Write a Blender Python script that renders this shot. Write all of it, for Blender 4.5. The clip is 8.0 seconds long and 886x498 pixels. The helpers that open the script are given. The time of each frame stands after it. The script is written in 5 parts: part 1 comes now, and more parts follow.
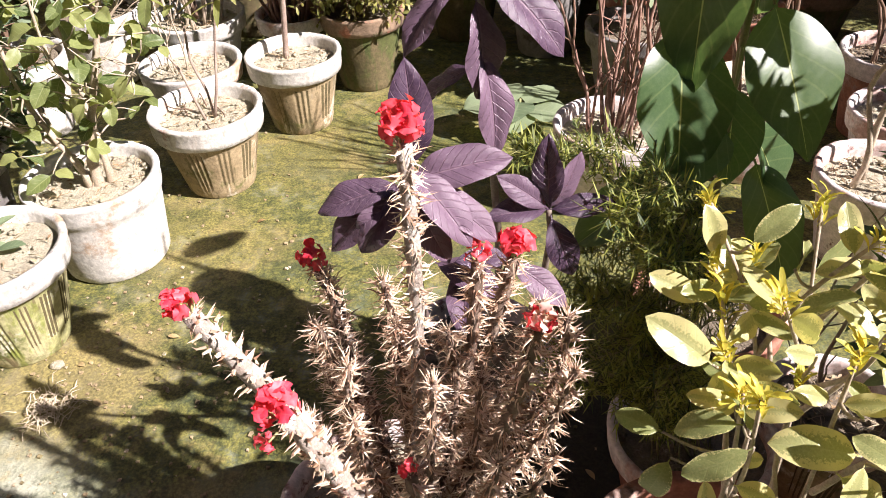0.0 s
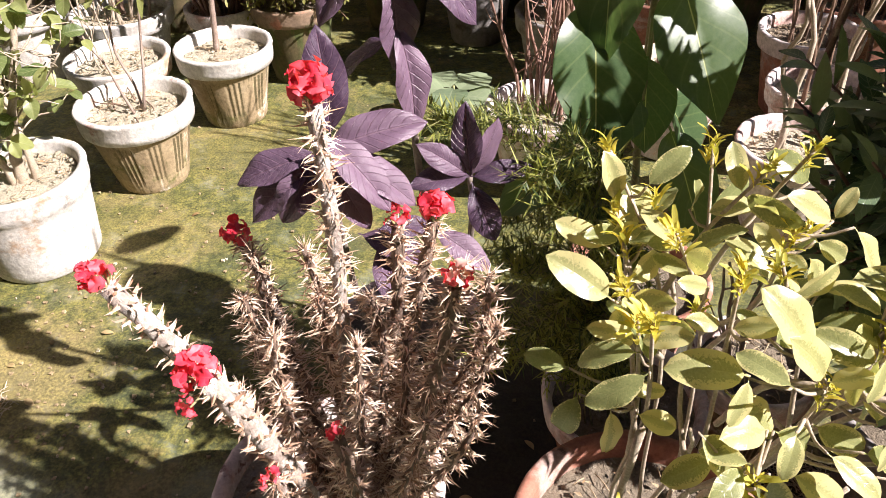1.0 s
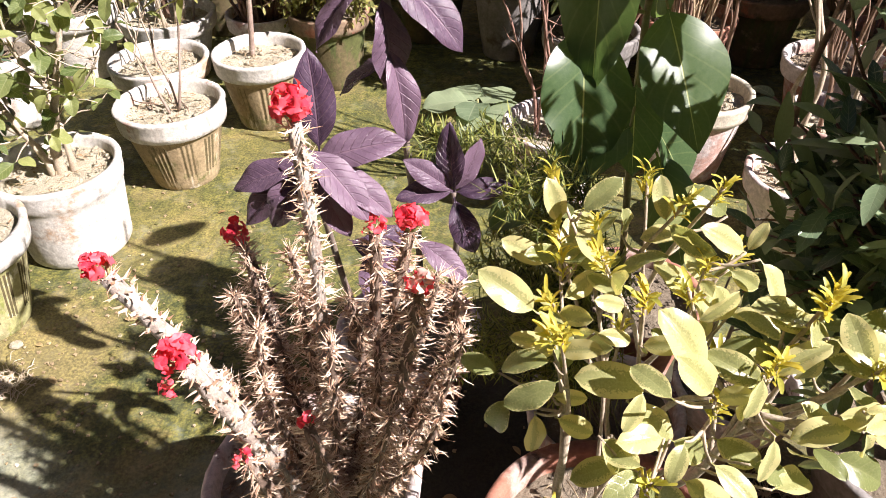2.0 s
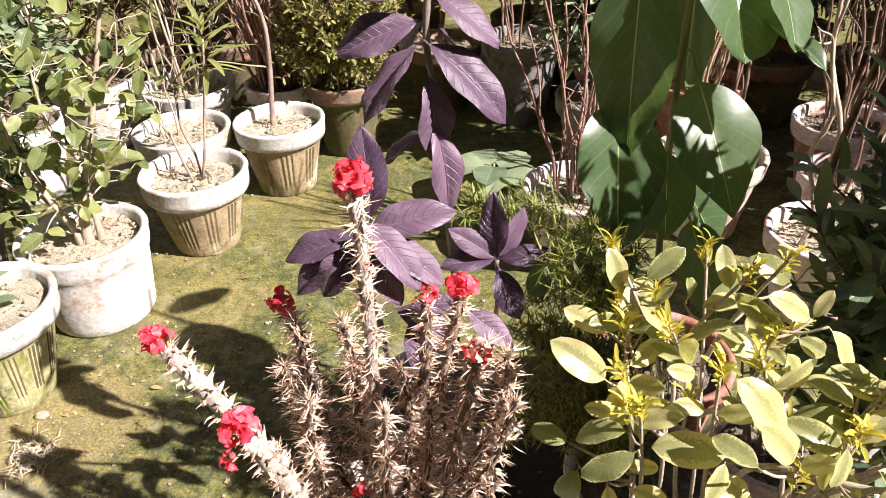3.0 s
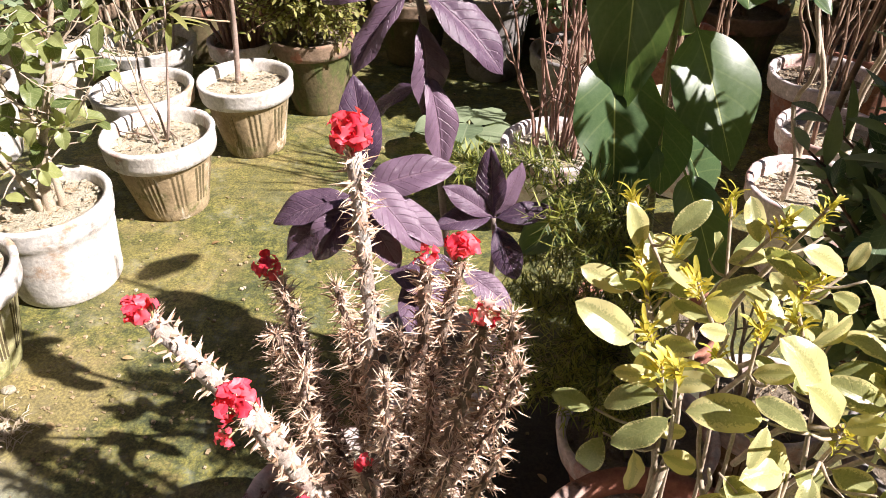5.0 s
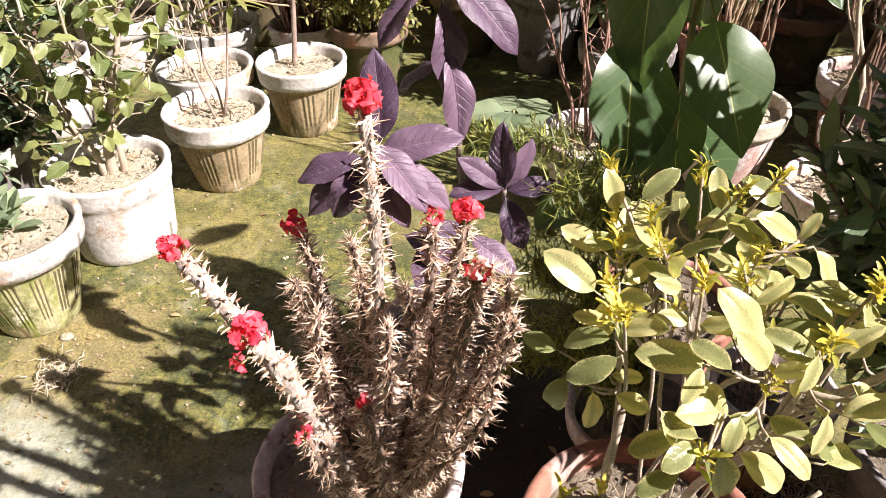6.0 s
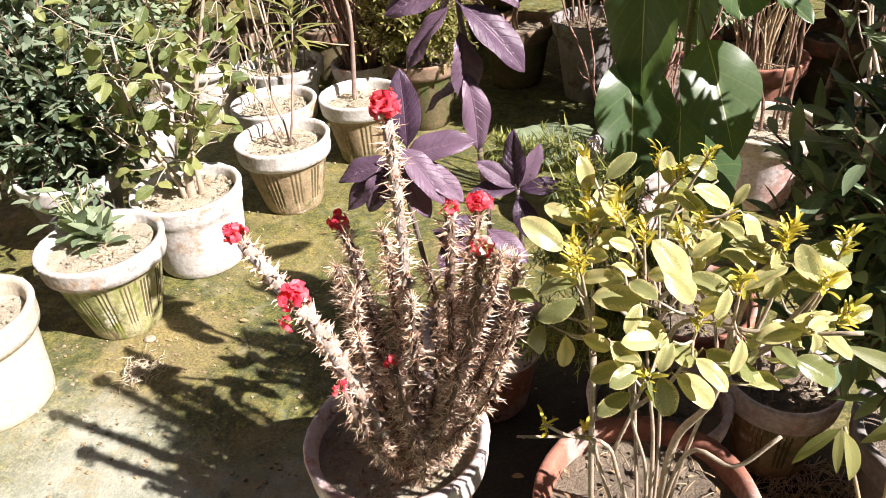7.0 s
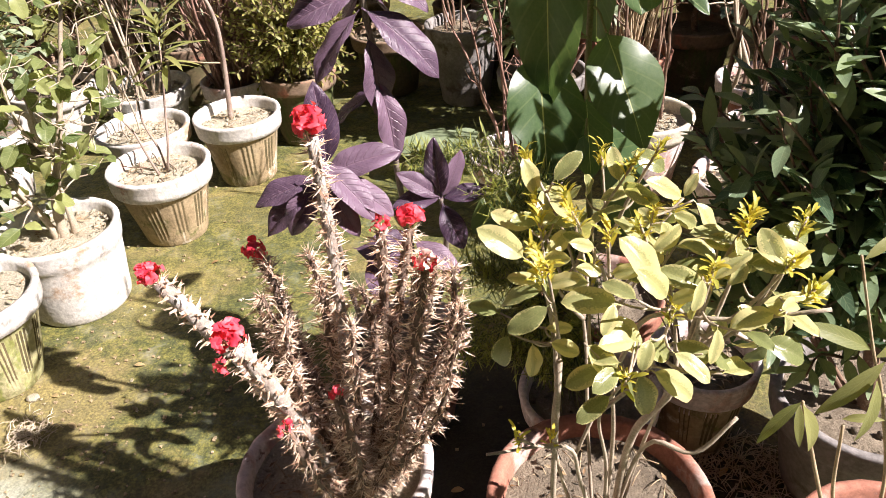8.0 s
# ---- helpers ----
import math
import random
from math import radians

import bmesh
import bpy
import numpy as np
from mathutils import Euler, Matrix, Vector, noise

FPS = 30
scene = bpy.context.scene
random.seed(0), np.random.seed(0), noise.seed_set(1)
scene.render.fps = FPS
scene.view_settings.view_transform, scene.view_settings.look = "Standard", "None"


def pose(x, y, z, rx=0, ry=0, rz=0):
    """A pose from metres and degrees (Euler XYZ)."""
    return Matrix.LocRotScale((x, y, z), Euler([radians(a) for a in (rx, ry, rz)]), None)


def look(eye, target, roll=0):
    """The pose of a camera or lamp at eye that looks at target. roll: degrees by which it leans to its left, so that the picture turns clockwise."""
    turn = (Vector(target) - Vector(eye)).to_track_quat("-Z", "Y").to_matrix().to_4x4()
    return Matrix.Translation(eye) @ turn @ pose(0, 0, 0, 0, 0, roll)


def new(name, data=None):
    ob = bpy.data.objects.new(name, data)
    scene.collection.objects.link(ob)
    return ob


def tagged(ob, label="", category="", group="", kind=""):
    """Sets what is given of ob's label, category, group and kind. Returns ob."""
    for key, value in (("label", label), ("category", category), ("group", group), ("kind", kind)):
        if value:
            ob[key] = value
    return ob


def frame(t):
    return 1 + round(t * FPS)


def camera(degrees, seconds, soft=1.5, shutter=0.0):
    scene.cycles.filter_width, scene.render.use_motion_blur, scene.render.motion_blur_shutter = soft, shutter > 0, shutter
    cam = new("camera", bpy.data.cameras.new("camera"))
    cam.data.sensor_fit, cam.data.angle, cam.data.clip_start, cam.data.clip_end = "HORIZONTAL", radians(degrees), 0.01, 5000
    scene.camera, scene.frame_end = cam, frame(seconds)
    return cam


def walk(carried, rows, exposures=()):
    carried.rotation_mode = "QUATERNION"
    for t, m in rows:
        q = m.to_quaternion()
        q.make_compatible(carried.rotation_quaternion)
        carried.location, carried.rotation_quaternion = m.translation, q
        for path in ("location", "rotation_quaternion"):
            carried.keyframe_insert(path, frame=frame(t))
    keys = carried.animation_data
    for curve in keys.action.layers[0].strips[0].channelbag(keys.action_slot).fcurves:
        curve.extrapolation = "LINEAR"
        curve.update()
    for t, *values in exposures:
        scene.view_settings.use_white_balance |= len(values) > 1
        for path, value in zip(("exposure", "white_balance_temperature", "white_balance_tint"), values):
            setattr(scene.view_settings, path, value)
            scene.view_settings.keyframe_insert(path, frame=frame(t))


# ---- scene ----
cam = camera(60.7, 8.0, 0.8)
PATH = [
    (0, (0.197, 0.17, 1.092), (-0.072, 1.724, -0.138), -2.7),
    (0.5, (0.212, 0.158, 1.095), (-0.001, 1.764, -0.078), -2.5),
    (1, (0.228, 0.143, 1.072), (0.09, 1.709, -0.164), -2.0),
    (1.5, (0.258, 0.139, 1.069), (0.167, 1.676, -0.206), -1.0),
    (2, (0.301, 0.106, 1.11), (0.058, 1.672, -0.11), -1.3),
    (2.2, (0.301, 0.091, 1.139), (0.0, 1.681, -0.036), -0.8),
    (3.3, (0.228, 0.1, 1.122), (-0.008, 1.761, 0.034), -2.5),
    (3.5, (0.219, 0.106, 1.121), (-0.006, 1.762, 0.022), -2.4),
    (4, (0.212, 0.116, 1.114), (0.015, 1.76, -0.007), -2.2),
    (4.5, (0.213, 0.117, 1.111), (0.038, 1.747, -0.034), -1.8),
    (4.7, (0.206, 0.124, 1.106), (0.052, 1.743, -0.059), -1.2),
    (5.8, (0.253, 0.092, 1.099), (0.02, 1.685, -0.087), -1.5),
    (6, (0.273, 0.057, 1.111), (-0.031, 1.639, -0.074), -1.3),
    (6.5, (0.337, -0.03, 1.128), (-0.113, 1.559, 0.001), -3.7),
    (7, (0.369, -0.084, 1.141), (-0.123, 1.516, 0.048), -5.2),
    (7.5, (0.339, -0.079, 1.138), (-0.022, 1.558, 0.047), -4.3),
    (8, (0.287, -0.059, 1.13), (0.121, 1.606, 0.033), -4.6),
]
walk(cam, [(t, look(eye, target, roll)) for t, eye, target, roll in PATH], [(0.0, 1.48, 6020, 20), (8.0, 1.48, 6080, 20)])

# ---- light ----
SUN = Vector((0.714, -0.22, 0.664)).normalized()
world = bpy.data.worlds.new("sky")
scene.world = world
world.use_nodes = True
sky = world.node_tree.nodes.new("ShaderNodeTexSky")
sky.sky_type, sky.sun_disc = "NISHITA", False
sky.sun_elevation, sky.sun_rotation = math.asin(SUN.z), math.atan2(SUN.x, SUN.y)
sky.air_density, sky.dust_density = 0.25, 0.1
back = world.node_tree.nodes["Background"]
back.inputs["Strength"].default_value = 0.05
world.node_tree.links.new(sky.outputs["Color"], back.inputs["Color"])
sun_data = bpy.data.lights.new("sun", "SUN")
sun_data.energy, sun_data.angle, sun_data.color = 5.0, radians(0.6), (1.0, 0.92, 0.79)
sun = new("sun", sun_data)
sun.matrix_world = look(SUN * 20, (0, 0, 0))

# ---- materials ----


class Graph:
    """Short-hand for building a node material."""

    def __init__(self, name):
        self.mat = bpy.data.materials.new(name)
        self.mat.use_nodes = True
        self.tree = self.mat.node_tree
        self.bsdf = self.tree.nodes["Principled BSDF"]
        self.out = self.tree.nodes["Material Output"]

    def node(self, kind, **settings):
        n = self.tree.nodes.new(kind)
        for key, value in settings.items():
            if key == "operation":
                n.operation = value
            elif key == "blend":
                n.data_type, n.blend_type = "RGBA", value
        return n

    def link(self, a, b):
        self.tree.links.new(a, b)

    def put(self, socket, value):
        if isinstance(value, bpy.types.NodeSocket):
            self.link(value, socket)
        elif isinstance(value, tuple):
            socket.default_value = (*value, 1.0)[:4] if len(value) == 3 and len(socket.default_value) == 4 else value
        else:
            socket.default_value = value

    def math(self, op, a, b=0.0, c=0.0):
        n = self.node("ShaderNodeMath", operation=op)
        for socket, value in zip(n.inputs, (a, b, c)):
            self.put(socket, value)
        return n.outputs[0]

    def mix(self, f, a, b, blend="MIX"):
        n = self.node("ShaderNodeMix", blend=blend)
        for socket, value in ((n.inputs[0], f), (n.inputs[6], a), (n.inputs[7], b)):
            self.put(socket, value)
        return n.outputs[2]

    def coords(self, which="Object"):
        return self.node("ShaderNodeTexCoord").outputs[which]

    def noise(self, vec, scale, detail=4.0, rough=0.6):
        n = self.node("ShaderNodeTexNoise")
        self.link(vec, n.inputs["Vector"])
        n.inputs["Scale"].default_value, n.inputs["Detail"].default_value, n.inputs["Roughness"].default_value = scale, detail, rough
        return n.outputs["Fac"]

    def step(self, x, low, high):
        n = self.node("ShaderNodeMapRange")
        n.interpolation_type = "SMOOTHSTEP"
        self.put(n.inputs["Value"], x)
        self.put(n.inputs["From Min"], low)
        self.put(n.inputs["From Max"], high)
        return n.outputs["Result"]

    def bump(self, height, strength, distance):
        n = self.node("ShaderNodeBump")
        self.link(height, n.inputs["Height"])
        n.inputs["Strength"].default_value, n.inputs["Distance"].default_value = strength, distance
        return n.outputs["Normal"]

    def shifted(self, vec):
        """Coordinates moved by a random step for each object."""
        n = self.node("ShaderNodeVectorMath", operation="ADD")
        r = self.math("MULTIPLY", self.node("ShaderNodeObjectInfo").outputs["Random"], 37.0)
        self.link(vec, n.inputs[0])
        self.link(r, n.inputs[1])
        return n.outputs[0]

    def any_random(self):
        a = self.node("ShaderNodeObjectInfo").outputs["Random"]
        b = self.node("ShaderNodeNewGeometry").outputs["Random Per Island"]
        return self.math("FRACT", self.math("ADD", a, b))


def surface(name, a, b, scale=7.0, stains=(), fine=90.0, rough=0.85, bump=0.5, depth=0.003, spread=0.45, runs=()):
    """A matt surface: two tones in patches, stains of their own colour (colour, scale, from, to), fine grain and relief."""
    g = Graph(name)
    vec = g.shifted(g.coords())
    col = g.mix(g.step(g.noise(vec, scale), 0.5 - spread / 2, 0.5 + spread / 2), a, b)
    for colour, s, low, high in stains:
        col = g.mix(g.step(g.noise(vec, s, 6.0, 0.7), low, high), col, colour)
    if runs:
        # stains that have run down the sides
        flat = g.node("ShaderNodeVectorMath", operation="MULTIPLY")
        g.link(vec, flat.inputs[0])
        flat.inputs[1].default_value = (1.0, 1.0, 0.12)
        for colour, s, low, high in runs:
            col = g.mix(g.math("MULTIPLY", g.step(g.noise(flat.outputs[0], s, 5.0, 0.65), low, high), 0.85), col, colour)
    grain = g.noise(vec, fine, 5.0, 0.7)
    col = g.mix(0.55, col, g.mix(g.step(grain, 0.3, 0.7), (0.35, 0.35, 0.35), (1.0, 1.0, 1.0)), "MULTIPLY")
    g.link(col, g.bsdf.inputs["Base Color"])
    g.bsdf.inputs["Roughness"].default_value = rough
    g.link(g.bump(g.math("ADD", grain, g.noise(vec, scale * 3)), bump, depth), g.bsdf.inputs["Normal"])
    return g.mat


def leafy(name, a, b, vein, veins=7.0, slant=0.5, margin=None, trans=0.4, rough=0.42, vary=0.5, relief=0.5, vein_mix=0.6, glow=1.6, side_mix=0.75, rib_width=1.0):
    """A leaf: two tones by leaf and in patches, midrib and side veins, an optional margin colour, some light let through."""
    g = Graph(name)
    uv = g.node("ShaderNodeSeparateXYZ")
    g.link(g.coords("UV"), uv.inputs[0])
    u, v = uv.outputs[0], uv.outputs[1]
    m = g.math("MULTIPLY", g.math("ABSOLUTE", g.math("SUBTRACT", u, 0.5)), 2.0)
    rnd = g.any_random()
    vec = g.shifted(g.coords())
    patch = g.noise(vec, 30.0, 5.0, 0.65)
    tone = g.step(g.math("ADD", g.math("MULTIPLY", rnd, vary), g.math("MULTIPLY", patch, 1.0 - vary)), 0.15, 0.75)
    col = g.mix(tone, a, b)
    if margin:
        edge = g.math("ADD", m, g.math("MULTIPLY", g.math("SUBTRACT", patch, 0.5), 1.5))
        edge = g.math("ADD", edge, g.math("MULTIPLY", g.math("SUBTRACT", rnd, 0.5), 0.9))
        col = g.mix(g.step(edge, 0.55, 0.75), col, margin)
    rib = g.math("SUBTRACT", 1.0, g.step(m, 0.015 * rib_width, 0.07 * rib_width))
    wave = g.math("FRACT", g.math("SUBTRACT", g.math("MULTIPLY", v, veins), g.math("MULTIPLY", m, slant * veins * 0.35)))
    side = g.math("SUBTRACT", 1.0, g.step(g.math("ABSOLUTE", g.math("SUBTRACT", wave, 0.5)), 0.02, 0.09))
    lines = g.math("MAXIMUM", rib, g.math("MULTIPLY", side, side_mix))
    col = g.mix(g.math("MULTIPLY", lines, vein_mix), col, vein)
    grain = g.noise(vec, 220.0, 3.0)
    col = g.mix(0.35, col, g.mix(grain, (0.45, 0.45, 0.45), (1.25, 1.25, 1.25)), "MULTIPLY")
    g.link(col, g.bsdf.inputs["Base Color"])
    g.bsdf.inputs["Roughness"].default_value = rough
    height = g.math("ADD", g.math("MULTIPLY", lines, -0.7), g.math("MULTIPLY", grain, 0.3))
    g.link(g.bump(height, relief, 0.0012), g.bsdf.inputs["Normal"])
    if trans:
        t = g.node("ShaderNodeBsdfTranslucent")
        g.link(g.mix(1.0, col, (glow, glow, glow * 0.55), "MULTIPLY"), t.inputs["Color"])
        mx = g.node("ShaderNodeMixShader")
        mx.inputs[0].default_value = trans
        g.link(g.bsdf.outputs[0], mx.inputs[1])
        g.link(t.outputs[0], mx.inputs[2])
        g.link(mx.outputs[0], g.out.inputs["Surface"])
    return g.mat


def ground_material():
    """Damp concrete yard: grey slab with moss in patches, brown dirt and small grit."""
    g = Graph("mossy_concrete")
    vec = g.coords()
    xyz = g.node("ShaderNodeSeparateXYZ")
    g.link(vec, xyz.inputs[0])
    big, mid, fine = g.noise(vec, 2.6, 5.0, 0.62), g.noise(vec, 14.0, 6.0, 0.7), g.noise(vec, 160.0, 4.0, 0.7)
    concrete = g.mix(g.step(mid, 0.3, 0.7), (0.3, 0.315, 0.245), (0.43, 0.425, 0.34))
    moss = g.mix(g.step(g.noise(vec, 40.0, 6.0, 0.75), 0.35, 0.65), (0.055, 0.068, 0.018), (0.22, 0.205, 0.05))
    bare = g.math("ADD", g.math("MULTIPLY", xyz.outputs[1], 1.15), g.math("MULTIPLY", xyz.outputs[0], 0.12))
    mask = g.step(g.math("ADD", bare, g.math("MULTIPLY", g.math("SUBTRACT", big, 0.5), 1.3)), 0.7, 1.06)
    algae = g.step(g.math("ADD", g.math("MULTIPLY", g.noise(vec, 3.1, 6.0, 0.65), 0.8), g.math("MULTIPLY", xyz.outputs[0], 0.25)), 0.2, 0.5)
    concrete = g.mix(g.math("MULTIPLY", algae, 0.75), concrete, (0.175, 0.23, 0.125))
    mask = g.math("MULTIPLY", mask, g.step(g.math("ADD", g.math("MULTIPLY", mid, 0.7), g.math("MULTIPLY", fine, 0.3)), 0.28, 0.5))
    col = g.mix(mask, concrete, moss)
    dirt = g.step(g.noise(vec, 4.3, 8.0, 0.75), 0.5, 0.6)
    col = g.mix(g.math("MULTIPLY", dirt, 0.5), col, (0.33, 0.255, 0.105))
    damp = g.step(g.noise(vec, 6.1, 8.0, 0.78), 0.52, 0.6)
    col = g.mix(g.math("MULTIPLY", damp, 0.65), col, (0.058, 0.074, 0.034))
    deep = g.step(g.noise(vec, 9.0, 6.0, 0.7), 0.47, 0.62)
    col = g.mix(g.math("MULTIPLY", g.math("MULTIPLY", deep, mask), 0.5), col, (0.075, 0.085, 0.022))
    # sandy crumbs washed out round the pots; last, near-black shade painted between close pots
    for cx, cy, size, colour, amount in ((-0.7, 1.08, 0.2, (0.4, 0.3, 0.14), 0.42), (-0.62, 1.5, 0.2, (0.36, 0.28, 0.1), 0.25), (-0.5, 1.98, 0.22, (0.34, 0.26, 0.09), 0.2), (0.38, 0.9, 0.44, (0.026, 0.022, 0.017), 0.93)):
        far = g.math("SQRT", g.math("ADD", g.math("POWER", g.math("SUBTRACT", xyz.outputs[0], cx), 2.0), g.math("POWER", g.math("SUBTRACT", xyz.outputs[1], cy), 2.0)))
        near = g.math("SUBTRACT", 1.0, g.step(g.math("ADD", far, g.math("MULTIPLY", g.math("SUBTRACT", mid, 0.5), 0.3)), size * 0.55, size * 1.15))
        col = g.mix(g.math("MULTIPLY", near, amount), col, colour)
    pale = g.step(g.noise(vec, 7.5, 7.0, 0.75), 0.6, 0.7)
    col = g.mix(g.math("MULTIPLY", pale, 0.42), col, (0.38, 0.29, 0.115))
    col = g.mix(g.math("MULTIPLY_ADD", mask, 0.45, 0.3), col, g.mix(g.step(fine, 0.35, 0.65), (0.42, 0.42, 0.4), (1.1, 1.1, 1.05)), "MULTIPLY")
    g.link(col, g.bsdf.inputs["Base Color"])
    g.put(g.bsdf.inputs["Roughness"], g.math("MULTIPLY_ADD", mid, 0.35, 0.55))
    g.link(g.bump(g.math("ADD", fine, g.math("MULTIPLY", mid, 1.6)), 0.7, 0.004), g.bsdf.inputs["Normal"])
    return g.mat


WHITE = surface("whitewash", (0.71, 0.69, 0.66), (0.58, 0.54, 0.49), 9.0, [((0.5, 0.36, 0.25), 6.0, 0.58, 0.68), ((0.33, 0.31, 0.29), 13.0, 0.6, 0.7)], runs=[((0.46, 0.43, 0.4), 24.0, 0.58, 0.72), ((0.5, 0.4, 0.3), 14.0, 0.62, 0.74)])
CREAM = surface("cream_limewash", (0.74, 0.69, 0.57), (0.62, 0.55, 0.42), 6.0, [((0.42, 0.4, 0.2), 9.0, 0.64, 0.74)], runs=[((0.58, 0.5, 0.34), 22.0, 0.56, 0.7)])
PEELED = surface("peeling_whitewash", (0.76, 0.73, 0.69), (0.62, 0.58, 0.53), 12.0, [((0.5, 0.34, 0.28), 9.0, 0.56, 0.63), ((0.24, 0.23, 0.25), 16.0, 0.63, 0.7)], runs=[((0.45, 0.36, 0.3), 24.0, 0.56, 0.68)])
TAN = surface("tan_clay", (0.44, 0.34, 0.2), (0.29, 0.21, 0.115), 8.0, [((0.16, 0.15, 0.05), 7.0, 0.55, 0.66), ((0.68, 0.6, 0.47), 11.0, 0.58, 0.66)], runs=[((0.14, 0.115, 0.05), 26.0, 0.54, 0.64), ((0.62, 0.54, 0.42), 20.0, 0.58, 0.68)])
MOSSY = surface("mossy_clay", (0.55, 0.5, 0.3), (0.36, 0.36, 0.14), 10.0, [((0.17, 0.19, 0.05), 8.0, 0.5, 0.62), ((0.7, 0.66, 0.52), 14.0, 0.55, 0.64)], runs=[((0.2, 0.15, 0.07), 30.0, 0.54, 0.63), ((0.27, 0.31, 0.06), 22.0, 0.53, 0.64)])
TERRA = surface("terracotta", (0.46, 0.21, 0.14), (0.34, 0.135, 0.09), 7.0, [((0.5, 0.36, 0.31), 9.0, 0.54, 0.66), ((0.12, 0.075, 0.06), 12.0, 0.6, 0.7)])
PINK = surface("chalky_terracotta", (0.66, 0.48, 0.43), (0.55, 0.33, 0.27), 9.0, [((0.77, 0.69, 0.67), 8.0, 0.4, 0.52), ((0.2, 0.1, 0.1), 15.0, 0.6, 0.68)])
# groove faces coloured dark in place of the faint shade in the cuts
GROOVE = surface("groove_shade", (0.2, 0.15, 0.075), (0.1, 0.085, 0.035), 12.0)
BROWN_POT = surface("mossy_brown_clay", (0.2, 0.15, 0.075), (0.1, 0.085, 0.035), 9.0, [((0.1, 0.11, 0.03), 7.0, 0.5, 0.62), ((0.4, 0.3, 0.2), 12.0, 0.6, 0.7)], runs=[((0.09, 0.12, 0.03), 20.0, 0.52, 0.64)])
BROWN_RIM = surface("worn_brown_clay", (0.36, 0.25, 0.17), (0.2, 0.14, 0.09), 11.0, [((0.46, 0.2, 0.13), 9.0, 0.55, 0.64), ((0.12, 0.11, 0.05), 14.0, 0.58, 0.68)])
GREY_POT = surface("grey_cement", (0.3, 0.28, 0.27), (0.2, 0.18, 0.17), 8.0, [((0.12, 0.1, 0.08), 6.0, 0.55, 0.66)])
SOIL = surface("dry_soil", (0.62, 0.56, 0.43), (0.45, 0.39, 0.28), 25.0, [((0.68, 0.62, 0.46), 40.0, 0.55, 0.66)], 240.0, 0.95, 1.0, 0.006)
DARK_SOIL = surface("damp_soil", (0.19, 0.15, 0.105), (0.32, 0.26, 0.185), 25.0, [((0.46, 0.4, 0.31), 50.0, 0.6, 0.68)], 240.0, 0.9, 1.0, 0.006)
BARK = surface("pale_bark", (0.55, 0.46, 0.35), (0.4, 0.32, 0.23), 30.0, [((0.55, 0.47, 0.37), 45.0, 0.55, 0.65)], 300.0, 0.8, 0.8, 0.001)
GREY_BARK = surface("grey_brown_bark", (0.42, 0.32, 0.26), (0.28, 0.2, 0.16), 30.0, [((0.5, 0.42, 0.36), 45.0, 0.55, 0.65)], 300.0, 0.8, 0.8, 0.001)
RED_TWIG = surface("reddish_twig", (0.4, 0.24, 0.18), (0.22, 0.12, 0.09), 30.0, [((0.46, 0.36, 0.28), 40.0, 0.58, 0.66)], 300.0, 0.8, 0.8, 0.001)
TWIG = surface("brown_twig", (0.27, 0.17, 0.11), (0.15, 0.09, 0.06), 30.0, [((0.4, 0.31, 0.22), 40.0, 0.58, 0.66)], 300.0, 0.8, 0.8, 0.001)
DEAD_FLAKE = surface("dry_leaf_flake", (0.4, 0.27, 0.14), (0.22, 0.13, 0.07), 40.0, [], 200.0, 0.8, 0.5, 0.001)
ROOTS = surface("pale_dry_roots", (0.74, 0.64, 0.5), (0.55, 0.44, 0.3), 30.0, [], 300.0, 0.75, 0.6, 0.001)
STRAW = surface("straw_twig", (0.55, 0.44, 0.28), (0.38, 0.27, 0.16), 30.0, [], 300.0, 0.75, 0.6, 0.001)
OLIVE_STEM = surface("olive_stem", (0.2, 0.2, 0.08), (0.28, 0.22, 0.1), 30.0, [], 300.0, 0.6, 0.4, 0.001)
GREEN_STEM = surface("green_stem", (0.3, 0.32, 0.12), (0.38, 0.32, 0.16), 30.0, [], 300.0, 0.6, 0.4, 0.001)
PURPLE_STEM = surface("purple_stem", (0.2, 0.14, 0.13), (0.3, 0.26, 0.2), 30.0, [], 300.0, 0.65, 0.5, 0.001)
THORN_STEM = surface("grey_spiny_bark", (0.32, 0.23, 0.175), (0.18, 0.12, 0.09), 50.0, [((0.42, 0.36, 0.32), 35.0, 0.58, 0.68)], 260.0, 0.85, 1.0, 0.002)
PALE_STEM = surface("pale_spiny_bark", (0.5, 0.43, 0.38), (0.34, 0.27, 0.22), 50.0, [((0.62, 0.57, 0.53), 35.0, 0.5, 0.6)], 260.0, 0.85, 1.0, 0.002)
WALL = surface("added_dark_wall", (0.2, 0.13, 0.1), (0.12, 0.085, 0.07), 2.0, [((0.08, 0.07, 0.06), 3.0, 0.55, 0.65)])
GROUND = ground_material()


def thorn_material():
    g = Graph("dry_thorn")
    col = g.mix(g.any_random(), (0.36, 0.2, 0.12), (0.9, 0.74, 0.58))
    g.link(col, g.bsdf.inputs["Base Color"])
    g.bsdf.inputs["Roughness"].default_value = 0.6
    return g.mat


